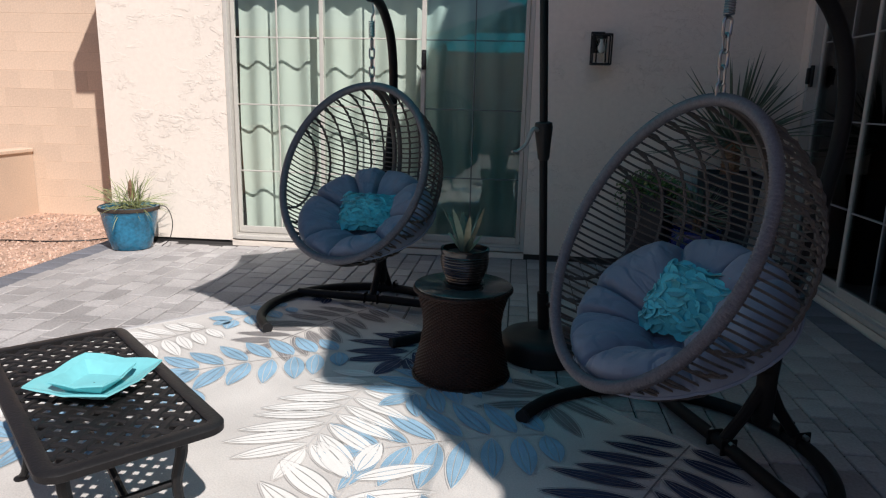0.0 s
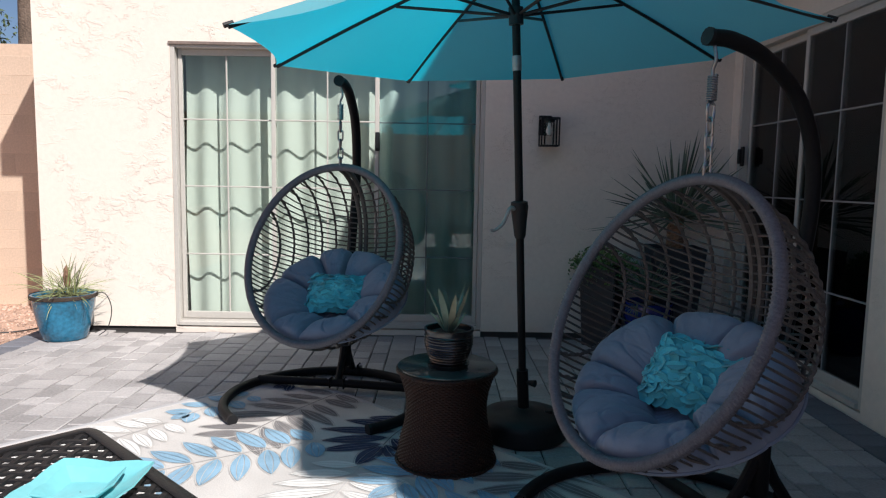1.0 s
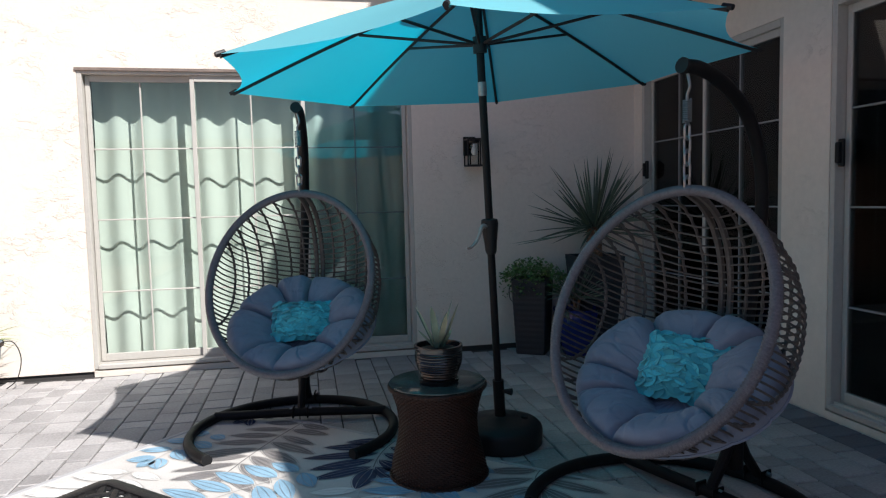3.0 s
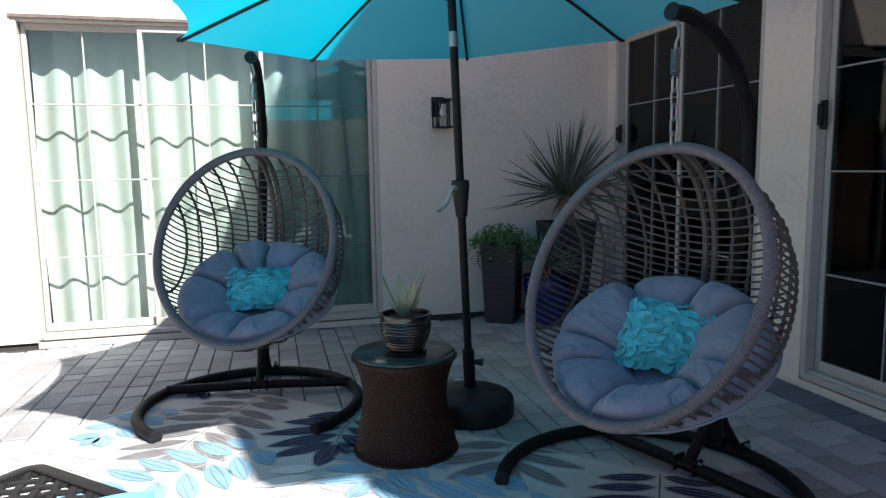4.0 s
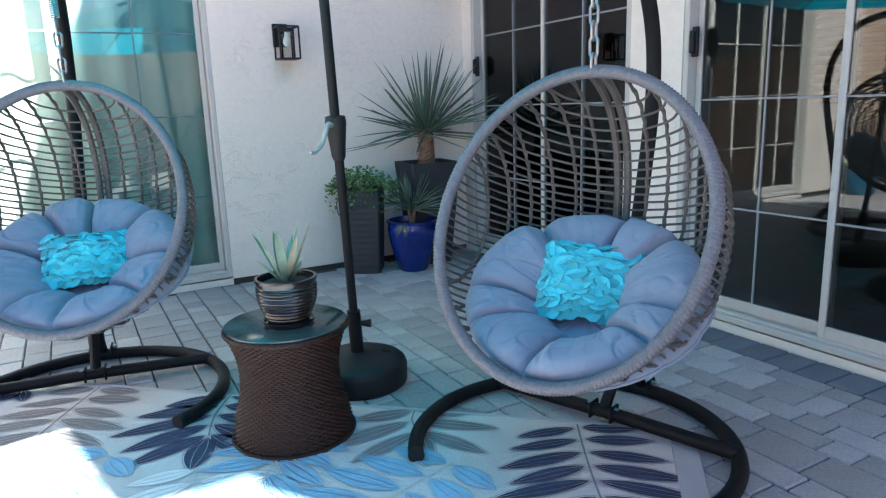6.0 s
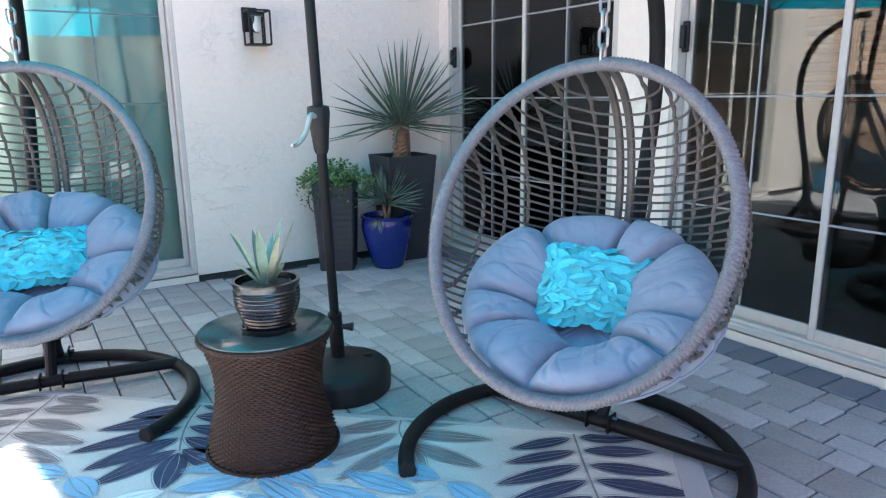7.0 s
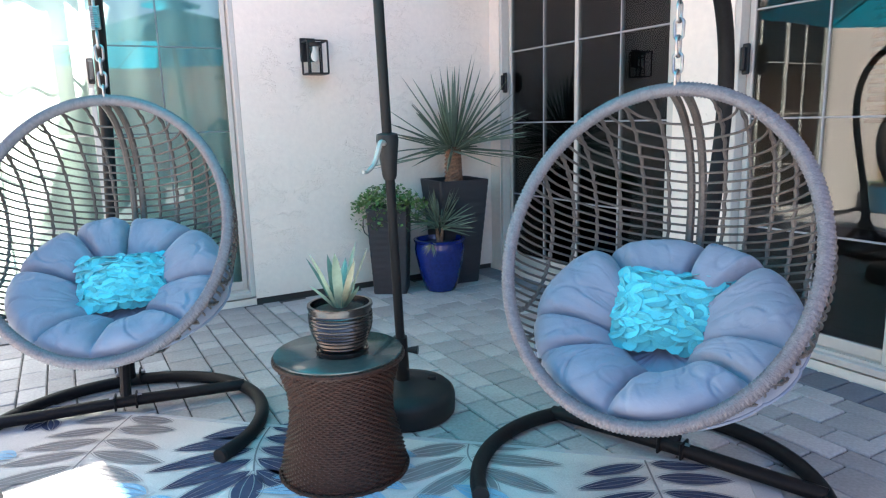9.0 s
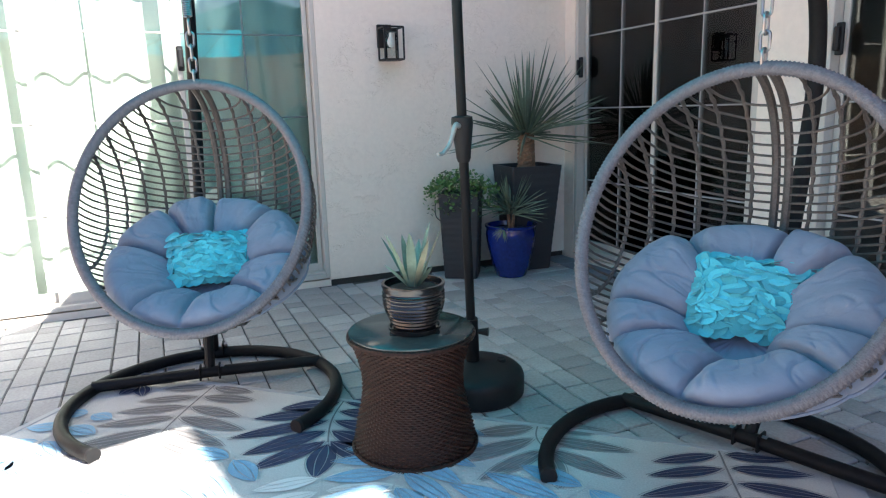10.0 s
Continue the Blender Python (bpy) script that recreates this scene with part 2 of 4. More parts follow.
            up = (up - t * up.dot(t)).normalized()
            s = t.cross(up)
            rings.append([tuple(pts[i] + rs[i] * (math.cos(2 * math.pi * j / n) * s * flat + math.sin(2 * math.pi * j / n) * up)) for j in range(n)])
        return self.loft(rings, m, cap and not loop, loop=loop)

    def ribbon(self, pts, widths, side, thick=0.0, fold=0.0):
        """A blade along points, with a keel; side: the way across it."""
        rows = []
        for p, w in zip(pts, widths):
            p, s = Vector(p), Vector(side).normalized()
            rows.append((p - s * w / 2, p + Vector((0, 0, -fold * w)), p + s * w / 2))
        vs = [tuple(q) for r in rows for q in r]
        fs = []
        for i in range(len(rows) - 1):
            o = i * 3
            fs += [(o, o + 1, o + 4, o + 3), (o + 1, o + 2, o + 5, o + 4)]
        return self.add(vs, fs)

    def mesh(self, name, mat, smooth=True, sharp=None):
        me = bpy.data.meshes.new(name)
        me.from_pydata(self.v, [], self.f)
        me.materials.append(mat)
        if smooth:
            me.polygons.foreach_set("use_smooth", [True] * len(me.polygons))
            if sharp:
                me.set_sharp_from_angle(angle=radians(sharp))
        me.update()
        return me


def part(name, build, mat, parent=None, label="", smooth=True, sharp=35, m=None):
    ob = new(name, build.mesh(name, mat, smooth, sharp) if isinstance(build, Build) else build)
    if parent:
        ob.parent = parent
    if m is not None:
        ob.matrix_basis = m
    return tagged(ob, label)


def thing(name, at, label, category, group="", kind="", rz=0.0):
    ob = new(name)
    ob.matrix_basis = pose(*at, 0, 0, rz)
    return tagged(ob, label, category, group, kind)


def smooth_line(pts, n=8):
    """Points along a Catmull-Rom curve."""
    pts = [Vector(p) for p in pts]
    p = [2 * pts[0] - pts[1]] + pts + [2 * pts[-1] - pts[-2]]
    out = []
    for i in range(1, len(p) - 2):
        for j in range(n):
            t = j / n
            out.append(0.5 * (2 * p[i] + (p[i + 1] - p[i - 1]) * t + (2 * p[i - 1] - 5 * p[i] + 4 * p[i + 1] - p[i + 2]) * t * t
                              + (3 * p[i] - 3 * p[i + 1] + p[i + 2] - p[i - 1]) * t ** 3))
    out.append(pts[-1])
    return out


# ---------------------------------------------------------------- setting
YB, XR = 7.6, 1.30          # face of the back wall, face of the side wall
XL = -4.58                  # outer corner of the house
HEAD = 2.46                 # head of the sliding doors
SILL = 0.05
D0 = (-3.44, -0.79)         # back door, along x
D1 = (5.62, 7.46)           # first side door, along y
D2 = (3.43, 5.22)           # second side door, along y

ground = Build()
ground.add([(-400, -400, -0.06), (400, -400, -0.06), (400, 400, -0.06), (-400, 400, -0.06)], [(0, 1, 2, 3)])
tagged(part("ground", ground, EARTH, smooth=False), "pale tan gravel and bare desert soil", "ground", kind="structure")
bed = Build().box(-4.62, -3.0, -0.059, 1.29, 7.6, -0.012)
tagged(part("paving_bed", bed, SAND, smooth=False), "dark sand bed under the patio pavers", "paving", kind="structure")

# back wall, with the opening for the sliding door
w = Build()
T = 0.16
w.box(XL, YB, 0.035, D0[0], YB + T, 3.6)
w.box(D0[0], YB, HEAD, D0[1], YB + T, 3.6)
w.box(D0[0], YB, -0.05, D0[1], YB + T, SILL - 0.012)
w.box(D0[1], YB, 0.035, XR, YB + T, 3.6)
tagged(part("wall_north", w, STUCCO, smooth=False), "cream skip-trowel stucco house wall", "wall", kind="structure")
# recessed footing, coloured dark to draw the shadow line where wall meets paving
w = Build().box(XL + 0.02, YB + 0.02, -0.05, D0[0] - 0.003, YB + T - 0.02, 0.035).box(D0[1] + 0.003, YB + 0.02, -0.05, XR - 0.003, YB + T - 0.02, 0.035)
tagged(part("footing_shadow_strip", w, SAND, smooth=False), "recessed footing coloured dark as the shadow line under the stucco edge", "wall", kind="structure")
w = Build()
w.box(XL, YB + T, -0.05, XL + T, 13.0, 3.6)
tagged(part("wall_west", w, STUCCO, smooth=False), "cream stucco end wall of the house", "wall", kind="structure")
w = Build()
w.box(XR, D1[1], -0.05, XR + T, YB + T, 3.2)
w.box(XR, D1[0], HEAD, XR + T, D1[1], 3.2)
w.box(XR, D1[0], -0.05, XR + T, D1[1], SILL - 0.012)
w.box(XR, D2[1], -0.05, XR + T, D1[0], 3.2)
w.box(XR, D2[0], HEAD, XR + T, D2[1], 3.2)
w.box(XR, D2[0], -0.05, XR + T, D2[1], SILL - 0.012)
w.box(XR, 1.0, -0.05, XR + T, D2[0], 3.2)
tagged(part("wall_east", w, STUCCO, smooth=False), "cream stucco side wall between two sliding doors", "wall", kind="structure")
# rooms behind the glass
w = Build()
w.box(XL + T, YB + 1.6, -0.05, XR + 4.2, YB + 1.7, 3.0)
w.box(XR + 4.1, 0.9, -0.05, XR + 4.2, YB + 1.6, 3.0)
w.box(XR + T, 0.9, -0.05, XR + 4.1, 1.0, 3.0)
tagged(part("room_wall", w, ROOM, smooth=False), "dim painted walls of the rooms indoors", "wall", kind="structure")
w = Build().box(XL + T, YB + T, 2.7, XR + 4.1, YB + 1.6, 2.8).box(XR + T, 1.0, 2.7, XR + 4.1, YB + T, 2.8)
tagged(part("ceiling", w, ROOM, smooth=False), "dim ceiling of the rooms indoors", "ceiling", kind="structure")
w = Build().box(XL + T, YB + T, -0.05, XR + 4.1, YB + 1.6, 0.03).box(XR + T, 1.0, -0.05, XR + 4.1, YB + T, 0.03)
tagged(part("floor", w, ROOM_FLOOR, smooth=False), "dark floor of the rooms indoors", "floor", kind="structure")
# eaves, and an unseen upper storey shaped to cast the shade on the patio corner
w = Build().box(XL, YB - 0.30, 3.42, 0.7, YB + 0.4, 3.75)
tagged(part("eave_north", w, SOFFIT, smooth=False), "brown eave over the back wall", "eave", kind="structure")
w = Build().box(0.78, -2.0, 2.86, XR + 3.0, YB - 0.31, 3.0)
tagged(part("eave_east", w, SOFFIT, smooth=False), "brown eave over the side wall", "eave", kind="structure")
w = Build().box(XR, 0.95, 3.2, XR + 5.0, 9.4, 4.75)
w.add([(x, y, z) for x in (XR, XR + 5.0) for y, z in ((0.95, 4.75), (9.4, 4.75), (5.2, 6.70))], [(0, 1, 2), (3, 5, 4), (0, 3, 4, 1), (1, 4, 5, 2), (2, 5, 3, 0)])
tagged(part("unseen_storey", w, STUCCO, smooth=False), "unseen cream stucco gable of an upper storey, shaped to shade the patio", "house wall", kind="structure")
w = Build()
rake = [(1.08, 4.74), (5.2, 6.71), (9.32, 4.74), (9.32, 4.88), (5.2, 6.85), (1.08, 4.88)]
w.add([(x, y, z) for x in (0.9, XR + 5.3) for y, z in rake], [(0, 1, 4, 5), (1, 2, 3, 4), (11, 10, 7, 6), (10, 9, 8, 7), (0, 6, 7, 1), (1, 7, 8, 2), (2, 8, 9, 3), (3, 9, 10, 4), (4, 10, 11, 5), (5, 11, 6, 0)])
tagged(part("unseen_roof_east", w, TILE_ROOF, smooth=False), "unseen brown gable roof whose rake casts the patio's slanting shade", "roof", kind="structure")


def sliding_door(name, width, split, cols, glass, m, label):
    """A door with aluminium panels that slide, x along it and y into the wall. split: edges of its panels; cols: bars in each."""
    root = tagged(new(name), label, "sliding door", kind="structure")
    root.matrix_basis = m
    h = HEAD - SILL
    f = Build()
    f.box(0, 0.004, 0, 0.036, 0.13, h, bevel=0.004)
    f.box(width - 0.036, 0.004, 0, width, 0.13, h, bevel=0.004)
    f.box(0.036, 0.004, h - 0.05, width - 0.036, 0.13, h, bevel=0.004)
    f.box(0.036, -0.012, 0, width - 0.036, 0.13, 0.035, bevel=0.004)
    f.box(0.036, 0.03, 0.035, width - 0.036, 0.036, 0.05)
    f.box(0.036, 0.078, 0.035, width - 0.036, 0.084, 0.05)
    part("door_frame", f, FRAME, root, "pale aluminium frame with sill track")
    for i, (a, b) in enumerate(zip(split, split[1:])):
        y = 0.085 if i % 2 == 0 else 0.045
        z0, z1, s = 0.05, h - 0.05, 0.034
        a = a - s if i else a
        p = Build()
        p.box(a, y - 0.015, z0, a + s, y + 0.015, z1, bevel=0.003)
        p.box(b - s, y - 0.015, z0, b, y + 0.015, z1, bevel=0.003)
        p.box(a + s, y - 0.015, z0, b - s, y + 0.015, z0 + 0.06, bevel=0.003)
        p.box(a + s, y - 0.015, z1 - 0.05, b - s, y + 0.015, z1, bevel=0.003)
        panel = part("door_panel", p, FRAME, root)
        pane = part("pane", Build().box(a + s, y - 0.003, z0 + 0.06, b - s, y + 0.003, z1 - 0.05), glass[i], panel, smooth=False)
        pane.visible_shadow = False
        bars = [(a + s, z - SILL, b - s, z - SILL) for z in (0.668, 1.256, 1.825)]
        for c in cols[i]:
            xc = a + (b - a) * c
            bars.append((xc, z0 + 0.06, xc, z1 - 0.05))
        for x0, za, x1, zb in bars:
            q = Build()
            hw, bar = (0.005, BAR) if glass[i] is GLASS_B else (0.005, BAR_DIM) if glass[i] is SCREEN else (0.006, FRAME)
            if za == zb:
                q.box(x0, y - 0.008, za - hw, x1, y + 0.008, za + hw, bevel=0.002)
            else:
                q.box(x0 - hw, y - 0.0085, za, x0 + hw, y + 0.0085, zb, bevel=0.002)
            part("glazing_bar", q, bar, panel)
    return root


def handle(root, x, z, y=0.03):
    q = Build().box(x - 0.014, y - 0.05, z - 0.06, x + 0.014, y - 0.02, z + 0.06, bevel=0.006)
    q.box(x - 0.02, y - 0.022, z - 0.08, x + 0.02, y, z + 0.08, bevel=0.005)
    return part("handle", q, BLACK, root, "black pull handle")


wd = D0[1] - D0[0]
door_1 = sliding_door("door_1", wd, [0.04, 0.87, 1.75, wd - 0.04], [[0.49], [0.52], [0.5]], [GLASS_A, GLASS_A, SCREEN],
                      pose(D0[0], YB, SILL), "white aluminium sliding door with curtained, gridded panes")
handle(door_1, 1.74, 1.61)
part("head_strip", Build().box(-0.01, -0.012, HEAD - SILL - 0.028, wd + 0.01, 0.0015, HEAD - SILL - 0.002, bevel=0.003), HEADSTRIP, door_1, "brown metal head strip")
wd = D1[1] - D1[0]
door_2 = sliding_door("door_2", wd, [0.04, wd / 2 + 0.02, wd - 0.04], [[0.5], [0.5]], [GLASS_B, GLASS_B],
                      pose(XR, D1[1], SILL, 0, 0, -90), "pale aluminium sliding door with dark gridded panes")
handle(door_2, 0.06, 1.53)
wd = D2[1] - D2[0]
door_3 = sliding_door("door_3", wd, [0.04, wd / 2 + 0.02, wd - 0.04], [[0.5], [0.5]], [GLASS_B, GLASS_B],
                      pose(XR, D2[1], SILL, 0, 0, -90), "pale aluminium sliding door with dark reflecting panes")
handle(door_3, 0.07, 1.52)


def curtain(x0, x1, y, z0, z1, folds, amp, seed):
    rnd = random.Random(seed)
    n = folds * 10
    ph = [rnd.uniform(-0.5, 0.5) for _ in range(folds + 2)]
    rings = []
    for k in range(14):
        z = z1 + (z0 - z1) * k / 13
        row = []
        for i in range(n + 1):
            u = i / n * folds
            a = amp * (0.75 + 0.35 * ph[int(u)]) * math.sin(2 * math.pi * u + 0.5 * ph[int(u)] * math.sin(k / 4)) * (0.85 + 0.3 * k / 13)
            row.append((x0 + (x1 - x0) * i / n + 0.01 * math.sin(k * 0.6 + u), y + a, z))
        rings.append(row)
    return Build().loft(rings, closed=False)


cu = thing("curtain", (0, 0, 0), "pale sage curtain hanging in soft folds behind the glass", "curtain")
part("curtain_cloth", curtain(D0[0] + 0.03, D0[1] - 0.03, YB + 0.26, 0.09, 2.56, 11, 0.035, 3), CURTAIN, cu)
part("curtain_rod", Build().tube([(D0[0] - 0.1, YB + 0.26, 2.58), (D0[1] + 0.1, YB + 0.26, 2.58)], 0.014), FRAME, cu)

# wooden blind in the room behind the second side door
BLIND = surface("blind_wood", (0.16, 0.085, 0.05), rough=0.5, var=0.3, big=5, fine=60, bump=0.1, stretch=(1, 1, 6), piece=0.15)
blind = thing("window_blind", (XR + 0.42, 3.50, 1.22), "brown wooden slat blind hanging behind the dark glass", "blind")
slat = Build().box(-0.022, 0, -0.0015, 0.022, 1.22, 0.0015, bevel=0.001).mesh("slat", BLIND, True, 30)
for k in range(26):
    part("slat", slat, None, blind, m=pose(0, 0, 0.03 + 0.045 * k, 0, -38, 0))
part("head_rail", Build().box(-0.03, 0, 1.20, 0.03, 1.22, 1.25, bevel=0.004), BLIND, blind)
part("bottom_rail", Build().box(-0.025, 0, 0.0, 0.025, 1.22, 0.018, bevel=0.004), BLIND, blind)
for y in (0.2, 1.02):
    part("cord", Build().tube([(0.0, y, 0.01), (0.0, y, 1.2)], 0.002, 5), BLIND, blind)

# yard walls of tan block
yard = tagged(part("yard_wall", Build().box(-11.9, 8.94, -0.06, XL - 0.02, 9.08, 2.66), MORTAR, smooth=False),
              "tan concrete block yard wall", "wall", kind="structure")
for k, (x0, y0, x1, y1) in enumerate([(-12.1, -8.0, -11.9, 9.1), (-11.9, -8.2, 9.0, -8.0)]):
    tagged(part("yard_wall_far", Build().box(x0, y0, -0.06, x1, y1, 2.3), BLOCK, smooth=False), "tan block wall round the yard", "wall", kind="structure")
tagged(part("retaining_wall", Build().box(-6.47, -2.0, -0.06, -6.35, 8.93, 0.64), BLOCK, smooth=False),
       "low tan block retaining wall of a raised bed", "wall", kind="structure")
tagged(part("retaining_cap", Build().box(-6.49, -2.0, 0.64, -6.33, 8.93, 0.69, bevel=0.01), BLOCK), "flat tan cap of the raised bed", "wall", kind="structure")
tagged(part("raised_bed", Build().box(-11.9, -2.0, -0.05, -6.47, 8.93, 0.62), EARTH, smooth=False), "raised bed of pale gravel", "ground", kind="structure")
# the house across the yard, which the panes mirror
w = Build().box(-9.0, -7.9, -0.06, 6.0, -7.0, 3.0)
tagged(part("house_opposite", w, STUCCO, smooth=False), "cream stucco house across the yard", "house", kind="structure")
w = Build().box(-9.4, -7.9, 3.0, 6.4, -6.4, 3.2)
tagged(part("roof_opposite", w, TILE_ROOF, smooth=False), "brown tiled roof across the yard", "roof", kind="structure")


# ---------------------------------------------------------------- hanging chairs
EGG_A, EGG_H, EGG_D, EGG_P = 0.466, 0.525, 0.50, 0.42      # half width, half height and depth of the basket


def shell(x, z, lift=0.0):
    """A point of the basket behind the place (x, z) of its opening; it bulges out behind the rim."""
    d = max(0.0, 1 - (x / EGG_A) ** 2 - (z / EGG_H) ** 2) ** EGG_P
    f = 1 + 0.075 * math.sin(math.pi * min(1.0, d * 1.05))
    return Vector((x * f, EGG_D * d + lift, z * (1 + (f - 1) * (0.15 if z < 0 else 0.4))))


def hanging_chair(at, stand_turn, hang, egg_turn, tilt, label):
    """x across, y to the back. hang: where the basket's top hangs, in the world."""
    root = thing("hanging_chair", (*at, 0), label, "hanging chair", "pair of hanging chairs", rz=stand_turn)
    inv = root.matrix_basis.inverted()
    R, r, zc = 0.585, 0.029, 0.031
    ring = [(R * math.sin(a), R * math.cos(a), zc) for a in [radians(-139 + 278 * i / 56) for i in range(57)]]
    base = part("base_ring", Build().tube(ring, r, 12), STEEL, root, "charcoal steel base ring, open in front")
    for s in (0, -1):
        e = Vector(ring[s])
        d = (e - Vector(ring[1 if s == 0 else -2])).normalized()
        part("end_cap", Build().tube([e - d * 0.004, e + d * 0.012], 0.0305, 12), BLACK, base)
    d = 0.25
    half = math.sqrt(R * R - d * d)
    part("crossbar", Build().tube([(-half, d, zc + 0.012), (0, d, zc + 0.02), (half, d, zc + 0.012)], 0.027, 12), STEEL, root)
    h = inv @ Vector(hang)
    top = Vector((h.x, h.y, h.z + 0.43))
    # the arm rises at the back, bows out and comes forward over the basket
    dz = top.z - 1.80
    arm = smooth_line([(0, 0.42, 0.16), (0, 0.455, 0.55), (h.x * 0.15, 0.53, 0.95), (h.x * 0.3, 0.57, 1.25), (h.x * 0.45, 0.545, 1.49 + dz * 0.6), (h.x * 0.65, 0.44, 1.68 + dz),
                       (h.x * 0.85, 0.27, 1.805 + dz), (h.x, h.y * 0.5 + 0.10, 1.853 + dz), (h.x, h.y - 0.02, 1.858 + dz)], 7)
    part("arm", Build().tube(arm, 0.029, 12), STEEL, root, "curved charcoal steel arm")
    part("arm_cap", Build().tube([arm[-1], arm[-1] + Vector((0, -0.014, 0.002))], 0.032, 12), BLACK, root)
    for y1 in (d, R):
        part("leg", Build().tube([(0, 0.42, 0.30), (0, 0.42 + (y1 - 0.42) * 0.45, 0.17), (0, y1, zc + 0.02)], 0.024, 10), STEEL, root)
    part("sleeve", Build().lathe([(0.036, 0.12), (0.038, 0.13), (0.038, 0.33), (0.034, 0.34)], 14, centre=(0, 0.42, 0)), STEEL, root)
    for x in (-0.045, 0.045):
        for y in (d, R):
            part("bracket", Build().box(x - 0.005, y - 0.035, 0.02, x + 0.005, y + 0.035, 0.085, bevel=0.003), STEEL, root)
            part("bolt", Build().lathe([(0.0, -0.012), (0.012, -0.012), (0.012, 0.012), (0.0, 0.012)], 6, m=pose(x * 1.25, y, 0.07, 0, 90, 0)), CHROME, root)
    # spring and chain
    spring = [(h.x + 0.016 * math.cos(i * 0.9), h.y + 0.016 * math.sin(i * 0.9), top.z - 0.07 - i * 0.0012) for i in range(76)]
    part("hook", Build().tube(smooth_line([(h.x, h.y, top.z + 0.035), (h.x + 0.012, h.y, top.z - 0.02), (h.x, h.y, top.z - 0.05), (h.x, h.y, top.z - 0.075)], 5), 0.006, 8), CHROME, root)
    part("spring", Build().tube(spring, 0.0035, 5), CHROME, root, "coiled steel spring")
    z, k, ll = top.z - 0.165, 0, 0.064
    while z - ll > h.z - 0.03:
        pts = []
        for i in range(16):
            a = 2 * math.pi * i / 16
            x, zz = 0.0145 * math.cos(a), 0.0145 * math.sin(a) + math.copysign(0.0165, math.sin(a))
            pts.append((h.x + (x if k % 2 else 0), h.y + (0 if k % 2 else x), z - ll / 2 + zz))
        part("chain_link", Build().tube(pts, 0.0052, 6, loop=True), CHROME, root)
        z -= 0.0515
        k += 1
    # the basket swings from its top, its foot forward
    m = pose(*h, 0, 0, egg_turn - stand_turn) @ pose(0, 0, 0, -tilt) @ pose(0, 0, -EGG_H)
    basket = part("basket_rim", rim_mesh(), None, root, "braided grey wicker rim", m=m)
    def upright(x0, n, wob=0.0):
        """A line down the basket, nearly in one upright plane, from rim to rim."""
        top = EGG_H * math.sqrt(1 - (x0 / EGG_A) ** 2)
        pts = []
        for i in range(n):
            u = -0.995 + 1.99 * i / (n - 1)
            z = top * math.sin(u * math.pi / 2)
            q = shell(x0, z, 0.006)
            pts.append(q + Vector((wob * math.cos(i * 1.7), 0, wob * math.sin(i * 1.7))))
        return pts

    for s in (-0.019, 0.019):
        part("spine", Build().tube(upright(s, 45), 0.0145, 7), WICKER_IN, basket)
    for a in (0.20, 0.37, 0.53, 0.67, 0.79, 0.89):
        for s in (-1, 1):
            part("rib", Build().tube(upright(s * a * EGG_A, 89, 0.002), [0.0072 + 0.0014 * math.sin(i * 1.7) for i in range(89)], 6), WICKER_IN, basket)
    levels = 37
    for i in range(levels):
        zz = -0.93 + 1.86 * i / (levels - 1)
        z = EGG_H * zz
        half = EGG_A * math.sqrt(1 - zz * zz)
        jig = 0.004 * math.sin(i * 12.9)
        pts = []
        for j in range(33):
            p = shell(half * math.sin(radians(-90 + 180 * j / 32)), z)
            pts.append(p + Vector((0, 0, jig * 0.5 + 0.0011 * math.sin(j * 1.1 + i))))
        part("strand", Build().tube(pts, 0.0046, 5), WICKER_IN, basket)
    return root, root.matrix_basis @ m


RIM = []


def rim_mesh():
    """A ring wound with flat strands, so that its surface is stepped along a slant."""
    if not RIM:
        n, k = 1440, 12
        rings = []
        for i in range(n):
            a = 2 * math.pi * i / n
            c = Vector((EGG_A * math.sin(a), 0, EGG_H * math.cos(a)))
            out = Vector((math.sin(a) / EGG_A, 0, math.cos(a) / EGG_H)).normalized()
            row = []
            for j in range(k):
                b = 2 * math.pi * j / k
                # two strands cross in a herringbone
                side = 1 if j < k / 2 else -1
                w = (i / 6.0 + side * j * 0.40) % 1.0
                rr = 0.0168 + 0.0066 * math.sin(math.pi * w) ** 0.8
                row.append(tuple(c + rr * (math.cos(b) * out + math.sin(b) * Vector((0, 1, 0)))))
            rings.append(row)
        RIM.append(Build().loft(rings, loop=True).mesh("basket_rim", WICKER))
    return RIM[0]


def cushion(m, seed, label):
    """A round tufted cushion, bowl-shaped, its lobes gathered to the middle."""
    rnd = random.Random(seed)
    root = tagged(new("seat_cushion"), label, "cushion", "chair cushions")
    root.matrix_basis = m
    lobes = 8
    cuts = [2 * math.pi * (i + rnd.uniform(-0.27, 0.27)) / lobes for i in range(lobes)]
    nt, ns = 378, 48
    ax, ay = 0.428, 0.378
    b = Build()
    rings = []

    def lobe(th):
        """How far across its lobe an angle lies, -1 to 1, and the lobe's number."""
        th = th % (2 * math.pi)
        for i in range(lobes):
            a, e = cuts[i], cuts[(i + 1) % lobes]
            span = (e - a) % (2 * math.pi)
            if (th - a) % (2 * math.pi) < span:
                return 2 * ((th - a) % (2 * math.pi)) / span - 1, i
        return 0.0, 0

    puffs = [rnd.uniform(0.9, 1.1) for _ in range(lobes)]
    for i in range(ns + 1):
        s2 = i / ns
        row = []
        for j in range(nt):
            th = 2 * math.pi * j / nt
            qq, k = lobe(th)
            arch = max(0.0, 1 - abs(qq) ** 5) ** 0.5
            front = 0.5 + 0.5 * math.cos(th)
